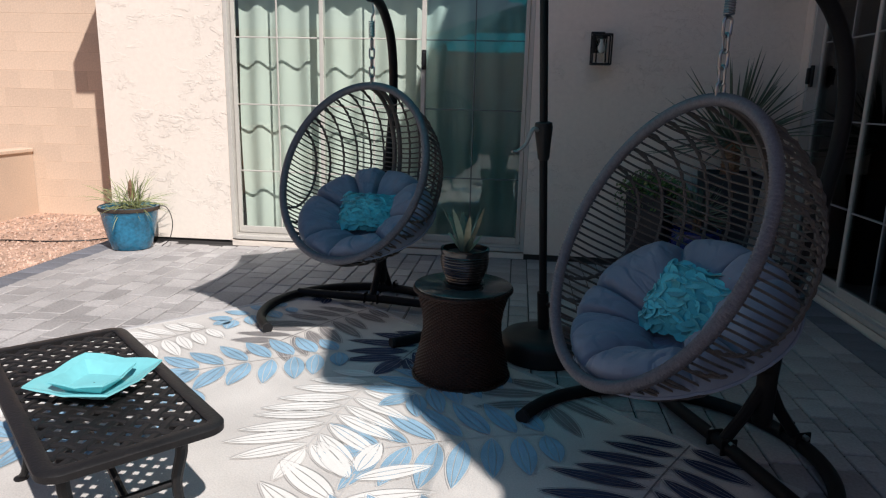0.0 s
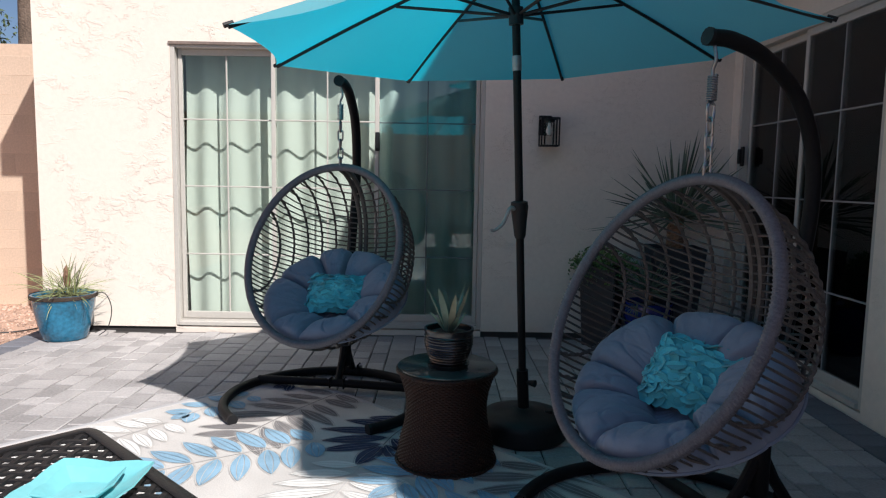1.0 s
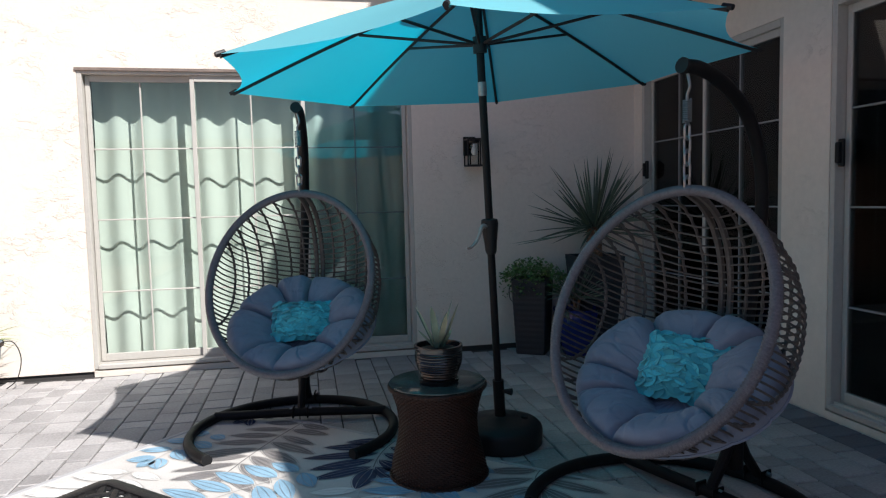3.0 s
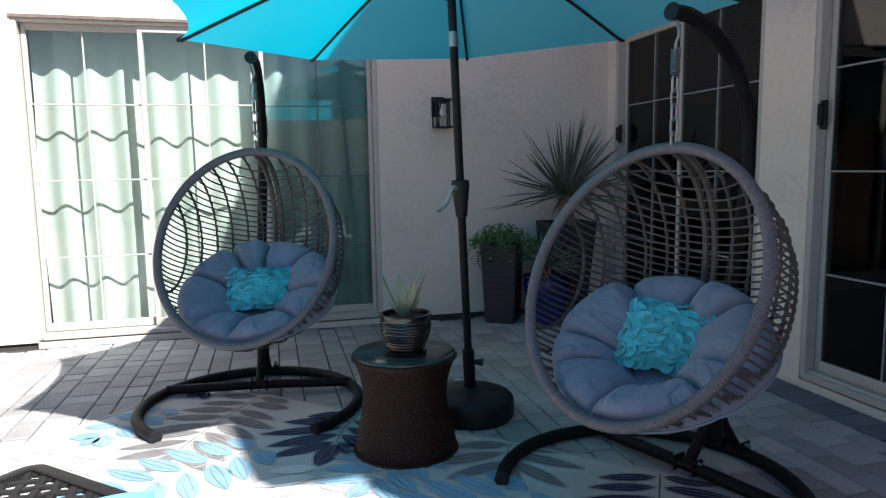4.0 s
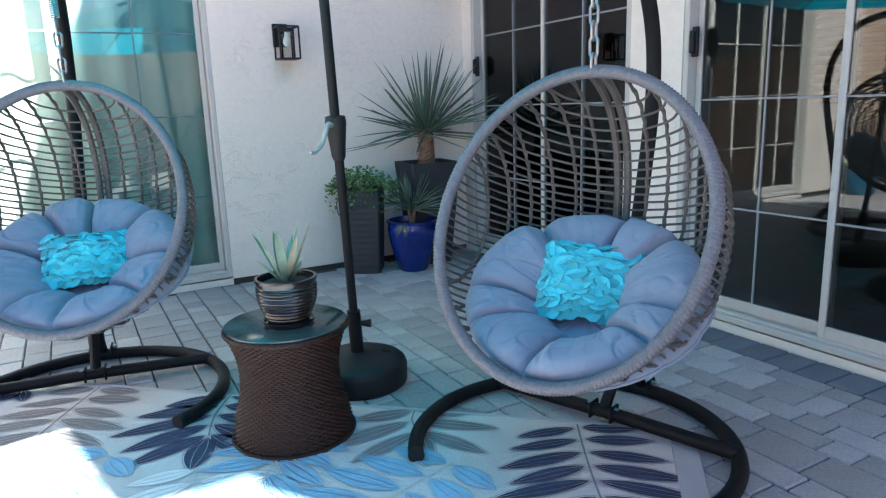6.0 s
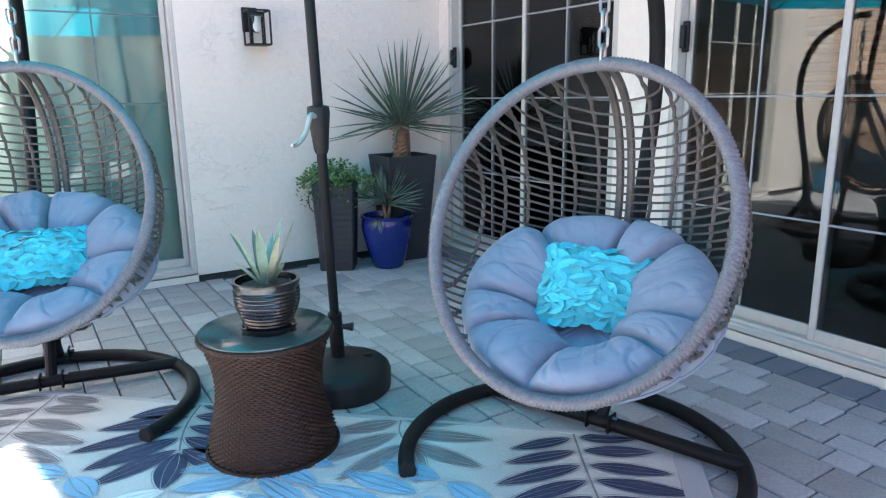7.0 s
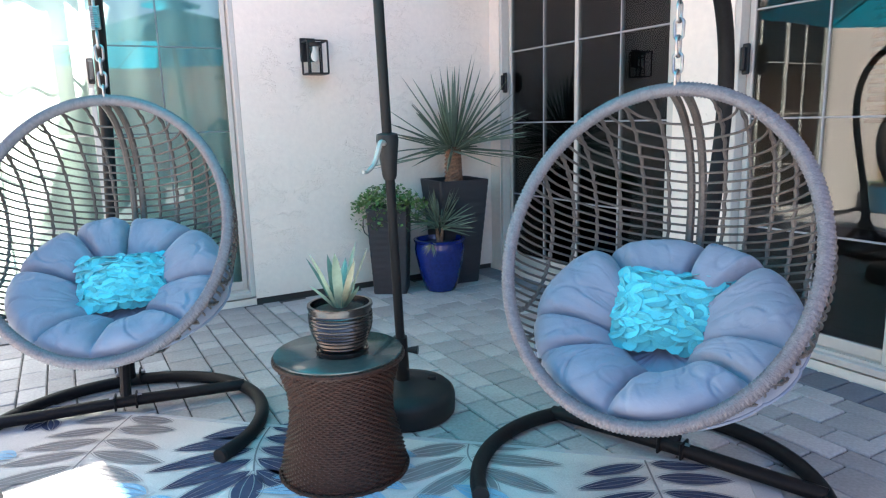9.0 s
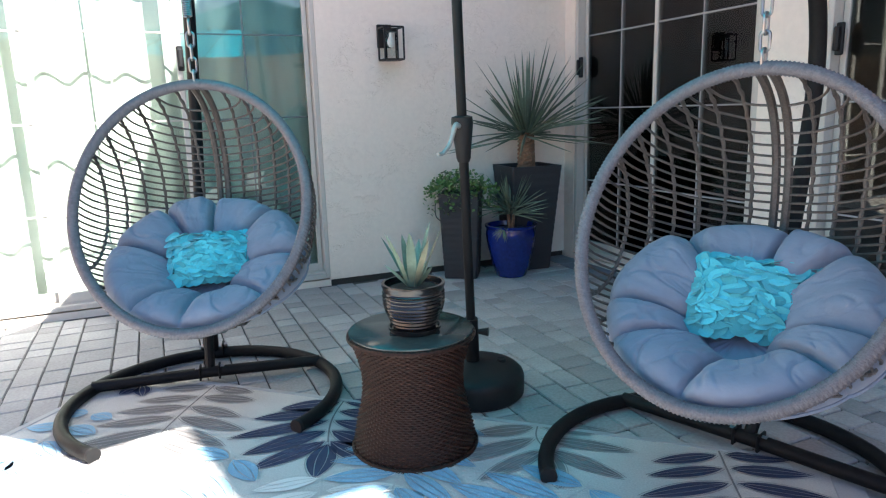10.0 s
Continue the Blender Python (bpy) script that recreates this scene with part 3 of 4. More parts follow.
            start = 0.20 + 0.13 * front ** 1.5 + 0.04 * math.sin(k * 2.1 + seed)
            g = max(0.0, (s2 - start) / (1 - start))
            ring = math.sqrt(max(0.0, 1 - abs(2 * g ** 1.35 - 1) ** 2.2)) if 0 < g < 1 else 0.0
            lift = (0.165 - 0.060 * front ** 2) * puffs[k] * ring ** 0.85 * (1 - (0.85 - 0.30 * g) * (1 - arch))
            bowl = 0.075 * s2 ** 2 - 0.045
            tuck = math.exp(-((s2 - 0.26) / 0.11) ** 2)
            fold = 0.003 * tuck * math.sin(th * 19 + 2.5 * math.sin(th * 4 + seed)) + 0.008 * ring * math.sin(qq * 13 + s2 * 5 + 2.3 * k) * abs(qq) ** 3
            wr = ring * (0.011 * noise.noise(Vector((math.cos(th) * 3.2 + seed, math.sin(th) * 3.2, s2 * 2.5))) + 0.003 * noise.noise(Vector((math.cos(th) * 9 + seed, math.sin(th) * 9, s2 * 5))))
            for fq, dp, ph in ((2.6, 0.013, 0.0), (4.4, 0.007, 5.0)):
                # narrow creases that run in from the rim
                line = noise.noise(Vector((math.cos(th) * fq + seed + ph, math.sin(th) * fq, s2 * 3.0)))
                wr -= dp * ring * max(0.0, 1 - abs(line) * 20) * (0.55 + 0.45 * abs(2 * g - 1))
            rad = s2 * (1 - 0.018 * (1 - arch) * s2 + 0.012 * math.sin(3 * th + seed))
            row.append((ax * rad * math.sin(th), -ay * rad * math.cos(th), bowl + lift + wr + fold))
        rings.append(row)

    def crease(th):
        qq, k = lobe(th)
        return 1 - math.sqrt(max(0.0, 1 - abs(qq) ** 2.6))

    under = []
    for i in range(1, 9):
        s = 1 - i / 8
        swell = math.sqrt(max(0, 1 - s * s))
        row = []
        for j in range(nt):
            th = 2 * math.pi * j / nt
            cr = crease(th)
            rad = min(1.0, s + 0.06 * math.sin(math.pi * s)) * (1 - 0.018 * cr)
            row.append((ax * rad * math.sin(th), -ay * rad * math.cos(th), 0.060 * s * s - 0.03 - 0.035 * swell))
        under.append(row)
    b.loft(rings + under)
    part("cushion_cover", b, CUSHION, root, "blue-grey cotton cover with gathered lobes", sharp=None)
    piping = []
    for j in range(nt):
        th = 2 * math.pi * j / nt
        cr = crease(th)
        rad = 1.003 * (1 - 0.018 * cr + 0.012 * math.sin(3 * th + seed))
        piping.append((ax * rad * math.sin(th), -ay * rad * math.cos(th), 0.024))
    part("piping", Build().tube(piping, 0.006, 6, loop=True), CUSHION, root)
    part("button", Build().lathe([(0.0, 0.012), (0.012, 0.010), (0.018, 0.0), (0.0, -0.006)], 12, centre=(0, 0, -0.036)), CUSHION, root)
    return root


PETALS = []


def petal_meshes():
    if not PETALS:
        for k in range(5):
            rnd = random.Random(40 + k)
            b = Build()
            n, rings = 12, []
            cup = rnd.uniform(0.25, 0.55)
            skew = rnd.uniform(-0.3, 0.3)
            for rr in (0.0, 0.5, 1.0):
                row = []
                for j in range(n):
                    a = 2 * math.pi * j / n
                    rad = 0.0325 * rr * (1 + 0.08 * math.sin(3 * a + k))
                    x, y = rad * math.cos(a), rad * math.sin(a)
                    z = cup * 22 * (y - 0.02) ** 2 * (1 if y < 0 else 0.3) + skew * 0.012 * rr * math.sin(2 * a)
                    row.append((x, y, z))
                rings.append(row)
            b.loft(rings)
            edge = [(x, y, z - 0.0022) for x, y, z in rings[-1]]
            b.loft([rings[-1], edge], cap=False)
            PETALS.append(b.mesh("petal", TURQ))
    return PETALS


def petal_pillow(m, seed, label):
    rnd = random.Random(seed)
    root = tagged(new("throw_pillow"), label, "pillow", "turquoise pillows")
    root.matrix_basis = m
    W, H, D = 0.168, 0.122, 0.05

    def face(u, v):
        return D * max(0.0, (1 - abs(u) ** 2.6) * (1 - abs(v) ** 2.6)) ** 0.5

    b = Build()
    for s in (1, -1):
        rows = []
        for i in range(17):
            v = -1 + i / 8
            rows.append([((W - 0.018 * (1 - abs(v) ** 2) * 0.5) * u, s * -face(u, v), (H - 0.014 * (1 - u * u)) * v) for u in [-1 + j / 10 for j in range(21)]])
        if s < 0:
            rows = [r[::-1] for r in rows]
        b.loft(rows, closed=False)
    part("pillow_cover", b, TURQ, root)
    rows, k = 10, 0
    for i in range(rows):
        v = 0.98 - 1.92 * i / (rows - 1)
        cols = 11 if i % 2 else 10
        for j in range(cols):
            u = (-0.97 + 1.94 * j / (cols - 1)) + rnd.uniform(-0.03, 0.03)
            vv = v + rnd.uniform(-0.04, 0.04)
            u, vv = max(-0.99, min(0.99, u)), max(-0.99, min(0.99, vv))
            e = 0.02
            n = Vector((-(face(u + e, vv) - face(u - e, vv)) / (2 * e * W) * -1, -1, -(face(u, vv + e) - face(u, vv - e)) / (2 * e * H) * -1))
            n = Vector((-max(-1.5, min(1.5, n.x)) * -1, -1, max(-1.5, min(1.5, n.z))))
            n = Vector((-n.x, n.y, -n.z)).normalized()
            p = Vector((W * u, -face(u, vv) - 0.004, H * vv))
            up = (Vector((0, 0, 1)) - n * n.z).normalized()
            rot = Matrix((up.cross(n), up, n)).transposed().to_4x4()
            pm = Matrix.Translation(p) @ rot @ pose(0, -0.006, 0.009, rnd.uniform(4, 28), rnd.uniform(-18, 18), rnd.uniform(-35, 35)) @ Matrix.Scale(rnd.uniform(0.85, 1.2), 4)
            part("petal", petal_meshes()[k % 5], None, root, m=pm)
            k += 3 if rnd.random() < 0.4 else 1
    return root


def chair_set(at, stand_turn, hang, egg_turn, tilt, seed, label, clabel, plabel, pillow_at, pillow_turn, pillow_lean, pillow_roll, size=(1.0, 1.0, 1.0)):
    root, egg = hanging_chair(at, stand_turn, hang, egg_turn, tilt, label)
    cushion(egg @ pose(0, 0.285, -0.222, 30 + tilt), seed, clabel)
    petal_pillow(pose(*pillow_at, -pillow_lean, pillow_roll, pillow_turn) @ Matrix.Diagonal((*size, 1.0)), seed + 7, plabel)


chair_set((-1.83, 5.77), -8.4, (-1.745, 5.789, 1.411), -20.2, 24.3, 3, "round hanging wicker chair on a charcoal stand, near the curtained door",
          "blue-grey tufted round cushion in the hanging chair", "turquoise pillow covered in felt petals on the cushion",
          (-1.752, 5.735, 0.675), -10, 34, 0, (0.94, 0.95, 0.80))
chair_set((-0.264, 4.289), -71, (-0.217, 4.245, 1.370), -64.9, 25.6, 8, "round hanging wicker chair on a charcoal stand, by dark doors",
          "blue-grey tufted round cushion with creased lobes", "turquoise felt-petal pillow leaning on the round cushion",
          (-0.212, 4.215, 0.652), -50, 36, 3, (1.08, 1.0, 0.96))


# ---------------------------------------------------------------- umbrella
def umbrella():
    root = thing("patio_umbrella", (-0.70, 5.315, 0), "open turquoise patio umbrella with a black crank pole", "patio umbrella")
    o = Vector((-0.70, 5.315, 0))
    p0, p1 = Vector((-0.70, 5.315, 0.10)) - o, Vector((-0.828, 5.165, 2.46)) - o
    ax = (p1 - p0).normalized()

    def on(z):
        return p0 + ax * ((z - p0.z) / ax.z)

    part("pole", Build().tube([p0, p1], 0.0205, 14), STEEL, root)
    sl = Build().tube([on(1.885), on(1.955)], 0.0235, 14)
    part("tilt_collar", sl, CHROME, root, "bare metal tilt collar")
    part("crank_housing", Build().tube([on(1.06), on(1.075), on(1.12), on(1.22), on(1.245), on(1.25)], [0.024, 0.03, 0.034, 0.046, 0.043, 0.025], 14), BLACK, root)
    c = on(1.21)
    part("crank_handle", Build().tube(smooth_line([c + Vector((-0.03, -0.03, 0)), c + Vector((-0.055, -0.05, 0.0)), c + Vector((-0.085, -0.06, -0.07)), c + Vector((-0.125, -0.075, -0.105)), c + Vector((-0.15, -0.09, -0.105))], 5),
                             [0.012 - 0.00025 * i for i in range(21)], 8), BRIGHT, root, "bent metal crank handle")
    b = Build().lathe([(0.0, 0.0), (0.220, 0.0), (0.230, 0.012), (0.232, 0.085), (0.226, 0.105), (0.208, 0.122), (0.15, 0.135), (0.06, 0.150), (0.05, 0.155), (0.0, 0.155)], 48)
    part("base", b, BLACK, root, "round black plastic base")
    part("pole_socket", Build().tube([(0, 0, 0.15), on(0.36)], 0.031, 14), STEEL, root)
    part("lock_knob", Build().tube([on(0.30) + Vector((0.02, -0.02, 0)), on(0.30) + Vector((0.06, -0.05, 0))], [0.010, 0.02], 10), BLACK, root)
    part("fill_plug", Build().lathe([(0, 0.150), (0.02, 0.150), (0.022, 0.140), (0.022, 0.13)], 16, centre=(0.13, -0.03, 0)), BLACK, root)
    # canopy: eight panels that sag between the ribs
    cx, cy, cz = -0.80 - o.x, 5.21 - o.y, 2.008
    R, ph, ta, tb = 1.363, radians(205.5), 0.039, 0.014
    apex = Vector((cx, cy, 2.47))

    def tip(k, f=1.0):
        u = ph - k * math.pi / 4
        x, y = R * math.cos(u), R * math.sin(u)
        rim = Vector((cx + x, cy + y, cz + ta * x + tb * y))
        p = apex.lerp(rim, f)
        p.z += 0.02 * math.sin(math.pi * f)
        return p

    canopy = None
    for k in range(8):
        rings = []
        for i in range(13):
            f = 0.06 + 0.94 * i / 12
            row = []
            for j in range(9):
                g = j / 8
                p = tip(k, f).lerp(tip(k + 1, f), g)
                mid = Vector((cx, cy, p.z))
                sag = 4 * g * (1 - g)
                p += (mid - p) * 0.055 * sag * f
                p.z -= 0.03 * sag * f * (1 - 0.6 * f)
                row.append(tuple(p))
            rings.append(row)
        b = Build().loft(rings, closed=False)
        part("canopy_panel", b, CANOPY, root, "turquoise canvas panel")
        part("rib", Build().tube([tip(k, 0.03 + 0.965 * i / 12) - Vector((0, 0, 0.012)) for i in range(13)], 0.0085, 6), BLACK, root)
        hub = on(2.14)
        part("strut", Build().tube([hub, tip(k, 0.47) - Vector((0, 0, 0.02))], 0.008, 6), BLACK, root)
        e = tip(k)
        d = (e - tip(k, 0.95)).normalized()
        part("rib_tip", Build().tube([e - d * 0.03, e + d * 0.012], 0.011, 8), BLACK, root)
    vent = [[tuple(apex + Vector((0.30 * f * math.cos(ph - j * math.pi / 4), 0.30 * f * math.sin(ph - j * math.pi / 4), 0.10 - 0.085 * f))) for j in range(8)] for f in (0.05, 0.4, 0.75, 1.0)]
    part("vent", Build().loft(vent), CANOPY, root, "turquoise vent cap", smooth=False)
    part("runner", Build().tube([on(2.10), on(2.18)], 0.036, 16), BLACK, root)
    part("finial", Build().lathe([(0.0, 0.0), (0.02, 0.0), (0.028, 0.03), (0.012, 0.06), (0.0, 0.07)], 12, centre=(apex.x, apex.y, 2.565)), BLACK, root)


umbrella()


# ---------------------------------------------------------------- side table and agave
def side_table():
    root = thing("side_table", (-1.115, 4.985, 0), "brown wicker drum table with a round glass top", "side table")
    prof = [(0.235, 0.008), (0.234, 0.05), (0.222, 0.11), (0.204, 0.17), (0.194, 0.23), (0.193, 0.28), (0.200, 0.33), (0.214, 0.38), (0.228, 0.42), (0.232, 0.432)]
    courses, cells = 52, 92
    prof = [(r, z * 1.037) for r, z in prof]
    zs = np.linspace(0.012, 0.448, courses * 4 + 1)
    rs = np.interp(zs, [z for _, z in prof], [r for r, _ in prof])
    n = cells * 4
    rings = []
    for i, (z, r) in enumerate(zip(zs, rs)):
        row = []
        up = math.sin(math.pi * (i % 4) / 4)
        for j in range(n):
            a = 2 * math.pi * j / n
            over = math.sin(math.pi * j / 4 + math.pi * (i // 4)) * 0.5 + 0.5
            w = 0.0105 * up * (0.12 + 0.88 * over) * (0.8 + 0.35 * noise.noise(Vector((j * 0.31, i * 0.45, 2)))) + 0.0006 * math.sin(j * 7.3 + i * 3.1)
            row.append(((r + w - 0.006) * math.cos(a), (r + w - 0.006) * math.sin(a), z))
        rings.append(row)
    part("woven_drum", Build().loft(rings), BROWN_WICKER, root, "brown woven wicker drum", sharp=None)
    for z, r in ((0.012, 0.238), (0.452, 0.236)):
        rope = [[(r * math.cos(a) + 0.009 * math.cos(b) * math.cos(a), r * math.sin(a) + 0.009 * math.cos(b) * math.sin(a), z + 0.010 * math.sin(b) + 0.002 * math.sin(60 * a))
                 for b in [2 * math.pi * q / 8 for q in range(8)]] for a in [2 * math.pi * i / 160 for i in range(160)]]
        part("braided_edge", Build().loft(rope, loop=True), BROWN_WICKER, root)
    part("glass_top", Build().lathe([(0.0, 0.461), (0.232, 0.461), (0.236, 0.464), (0.236, 0.469), (0.232, 0.472), (0.0, 0.472)], 64), TABLE_GLASS, root, "grey-green tinted round glass top", sharp=50)


side_table()


def blade(b, root, yaw, lean, length, width, droop, thick=0.0, steps=7, fold=0.18, tip_in=0.0):
    """One pointed leaf out of a rosette."""
    d = Vector((math.cos(yaw), math.sin(yaw), 0))
    s = Vector((-math.sin(yaw), math.cos(yaw), 0))
    pts, ws = [], []
    p, ang = Vector(root), lean
    for i in range(steps + 1):
        f = i / steps
        pts.append(p.copy())
        ws.append(width * (0.55 + 0.9 * f if f < 0.35 else 0.865 * (1 - ((f - 0.35) / 0.65) ** 3)) + 0.0004)
        p += (d * math.cos(ang) + Vector((0, 0, 1)) * math.sin(ang)) * length / steps
        ang -= droop / steps
    b.ribbon(pts, ws, s, fold=-fold)


def agave_pot():
    x, y, z = -1.11, 4.955, 0.472
    root = thing("potted_agave", (x, y, z), "ribbed black glazed pot with a pale variegated agave", "potted plant")
    part("saucer", Build().lathe([(0.0, 0.0), (0.088, 0.0), (0.098, 0.012), (0.100, 0.022), (0.094, 0.022), (0.086, 0.012), (0.0, 0.010)], 40), GLAZE_BLACK, root)
    prof = [(0.078, 0.012), (0.086, 0.03)]
    for i in range(33):
        f = i / 32
        prof.append((0.084 + 0.031 * math.sin(f * 2.05) + 0.0026 * math.cos(f * 2 * math.pi * 10), 0.03 + 0.135 * f))
    prof += [(0.114, 0.168), (0.118, 0.176), (0.117, 0.186), (0.106, 0.186), (0.103, 0.165), (0.0, 0.160)]
    part("pot", Build().lathe(prof, 48), GLAZE_BLACK, root, "ribbed black glazed pot", sharp=60)
    part("soil", Build().lathe([(0.104, 0.162), (0.07, 0.168), (0.0, 0.171)], 24), SOIL, root)
    rnd = random.Random(5)
    for i in range(11):
        b = Build()
        yaw = i * 2.4 + rnd.uniform(-0.2, 0.2)
        lean = radians(rnd.uniform(66, 86) if i < 8 else rnd.uniform(42, 60))
        ln = rnd.uniform(0.17, 0.265) if i < 8 else rnd.uniform(0.10, 0.14)
        blade(b, (0.016 * math.cos(yaw), 0.016 * math.sin(yaw), 0.165), yaw, lean, ln, rnd.uniform(0.033, 0.043), radians(rnd.uniform(-6, 18)), fold=0.3)
        part("agave_leaf", b, AGAVE_PALE if i in (2, 5, 8, 9) else AGAVE, root, "yellowed agave leaf" if i in (2, 5, 8, 9) else "")


agave_pot()


# ---------------------------------------------------------------- planters in the corner
def square_planter(name, at, rz, bottom, top, height, label, rings=14):
    root = thing(name, (*at, 0), label, "planter", rz=rz)
    rows = []
    for i in range(rings * 2 + 1):
        f = i / (rings * 2)
        s = (bottom + (top - bottom) * f) / 2 + (0.0012 if i % 2 else -0.0006)
        c = 0.012
        rows.append([(s, -s + c, f * height), (s, s - c, f * height), (s - c, s, f * height), (-s + c, s, f * height), (-s, s - c, f * height), (-s, -s + c, f * height), (-s + c, -s, f * height), (s - c, -s, f * height)])
    s, c = top / 2 - 0.022, 0.01
    for z in (height, height - 0.06):
        rows.append([(s, -s + c, z), (s, s - c, z), (s - c, s, z), (-s + c, s, z), (-s, s - c, z), (-s, -s + c, z), (-s + c, -s, z), (s - c, -s, z)])
    part("planter_body", Build().loft(rows, cap=True), PLANTER, root, smooth=False)
    part("soil", Build().box(-s, -s, height - 0.10, s, s, height - 0.045), SOIL, root)
    return root


def fan_rosette(b, base, count, length, width, low, high, rnd, droop=(5, 30)):
    for i in range(count):
        yaw = rnd.uniform(0, 2 * math.pi)
        e = rnd.random() ** 1.25
        lean = radians(low + (high - low) * e)
        blade(b, (base[0] + 0.02 * math.cos(yaw), base[1] + 0.02 * math.sin(yaw), base[2] + rnd.uniform(-0.03, 0.03)), yaw, lean,
              length * rnd.uniform(0.72, 1.05), width * rnd.uniform(0.8, 1.2), radians(rnd.uniform(*droop)), steps=5, fold=0.5)


p1 = square_planter("tall_planter", (0.205, 7.36), -32, 0.25, 0.31, 0.66, "charcoal ribbed planter full of trailing green herbs")
rnd = random.Random(11)
herb = Build()
for i in range(1000):
    a, r = rnd.uniform(0, 2 * math.pi), 0.235 * math.sqrt(rnd.random())
    x, y = r * math.cos(a) * 1.25, r * math.sin(a)
    z = 0.64 + 0.17 * (1 - (r / 0.25) ** 2) * rnd.random() ** 0.5 + rnd.uniform(-0.02, 0.04)
    if r > 0.15 and rnd.random() < 0.45:
        z -= rnd.uniform(0, 0.16)
    q = pose(x, y, z, rnd.uniform(-60, 60), rnd.uniform(-60, 60), rnd.uniform(0, 360))
    w = rnd.uniform(0.009, 0.017)
    herb.add([(-w, 0, 0), (0, -w * 0.8, 0.003), (w, 0, 0), (0, w * 1.3, 0.003)], [(0, 1, 2, 3)], q)
part("herb_leaves", herb, HERB, p1, "bright green trailing herb leaves")
for i in range(16):
    a = rnd.uniform(0, 2 * math.pi)
    part("stem", Build().tube(smooth_line([(0.03 * math.cos(a), 0.03 * math.sin(a), 0.60), (0.11 * math.cos(a), 0.11 * math.sin(a), 0.71), (0.19 * math.cos(a), 0.19 * math.sin(a), 0.66 - rnd.uniform(0, 0.1))], 4), 0.0018, 4), HERB, p1)
part("drip_tube", Build().tube(smooth_line([(-0.15, -0.06, 0.62), (-0.19, -0.07, 0.57), (-0.19, -0.06, 0.48), (-0.16, -0.05, 0.44)], 5), 0.004, 5), BLACK, p1)

p2 = square_planter("tall_planter", (0.79, 7.37), -6, 0.28, 0.42, 0.83, "large charcoal planter holding a trunked yucca")
trunk = []
for i in range(20):
    f = i / 19
    r = 0.066 - 0.012 * f + (0.008 if i % 2 else 0.0)
    trunk.append([((r + 0.006 * ((j + i) % 2)) * math.cos(2 * math.pi * j / 14), (r + 0.006 * ((j + i) % 2)) * math.sin(2 * math.pi * j / 14), 0.77 + 0.31 * f) for j in range(14)])
part("yucca_trunk", Build().loft(trunk, cap=True), TRUNK, p2, "shaggy brown yucca trunk", smooth=False)
crown = Build()
fan_rosette(crown, (0, 0, 1.07), 118, 0.70, 0.024, -12, 86, rnd, (-6, 8))
part("yucca_crown", crown, YUCCA, p2, "stiff grey-green yucca leaves")


def round_pot(name, at, mat, prof, label, category="potted plant"):
    root = thing(name, (*at, 0), label, category)
    part("pot", Build().lathe(prof, 48), mat, root, sharp=50)
    return root


p3 = round_pot("potted_palm", (0.53, 7.165), GLAZE_BLUE, [(0.0, 0.0), (0.105, 0.0), (0.118, 0.01), (0.144, 0.09), (0.172, 0.20), (0.188, 0.28), (0.193, 0.33), (0.189, 0.365), (0.188, 0.38), (0.199, 0.39), (0.201, 0.404), (0.178, 0.406), (0.17, 0.37), (0.0, 0.36)],
               "cobalt blue glazed pot with a small fan palm")
part("soil", Build().lathe([(0.172, 0.366), (0.0, 0.372)], 24), SOIL, p3)
for k in range(4):
    a = k * 1.7
    part("palm_stem", Build().tube([(0.01 * math.cos(a), 0.01 * math.sin(a), 0.36), (0.03 * math.cos(a), 0.03 * math.sin(a), 0.48)], [0.016, 0.009], 7), TRUNK, p3)
fan = Build()
fan_rosette(fan, (0.0, 0.0, 0.50), 80, 0.31, 0.016, -8, 82, rnd, (-4, 12))
for i in range(16):
    blade(fan, (-0.13, -0.12, 0.40), rnd.uniform(3.3, 4.6), radians(rnd.uniform(-50, 10)), 0.12, 0.008, 0.3, steps=4)
part("palm_leaves", fan, YUCCA, p3, "dark green fan palm leaves")

p4 = round_pot("potted_grass", (-4.215, 7.265), GLAZE_TEAL, [(0.0, 0.0), (0.15, 0.0), (0.165, 0.012), (0.195, 0.12), (0.222, 0.25), (0.232, 0.325), (0.236, 0.335), (0.246, 0.345), (0.246, 0.372), (0.225, 0.376), (0.215, 0.34), (0.0, 0.33)],
               "teal blue glazed pot of spiky grass at the wall")
part("rim_band", Build().lathe([(0.244, 0.342), (0.250, 0.348), (0.250, 0.370), (0.244, 0.377)], 48), SOIL, p4, "dark unglazed rim")
part("soil", Build().lathe([(0.222, 0.345), (0.0, 0.36)], 24), SOIL, p4)
tuft = Build()
for cx, cy, n in ((0.02, 0.0, 60), (-0.09, 0.03, 30), (0.1, -0.03, 25)):
    fan_rosette(tuft, (cx, cy, 0.36), n, 0.36, 0.008, 5, 88, rnd, (20, 80))
part("grass_blades", tuft, GRASSY, p4, "yellow-green spiky blades")
part("dry_stalk", Build().lathe([(0.0, 0.0), (0.022, 0.02), (0.028, 0.09), (0.018, 0.16), (0.0, 0.19)], 9, centre=(0.03, 0, 0.42)), TRUNK, p4)
part("drip_tube", Build().tube(smooth_line([(0.20, 0.02, 0.36), (0.30, 0.06, 0.37), (0.345, 0.08, 0.24), (0.31, 0.08, 0.08), (0.24, 0.06, 0.012)], 6), 0.004, 5), BLACK, p4)


# ---------------------------------------------------------------- wall lantern
def lantern():
    root = thing("wall_lantern", (-0.262, YB, 1.645), "black box lantern with a clear cylinder glass on the stucco wall", "wall lantern")
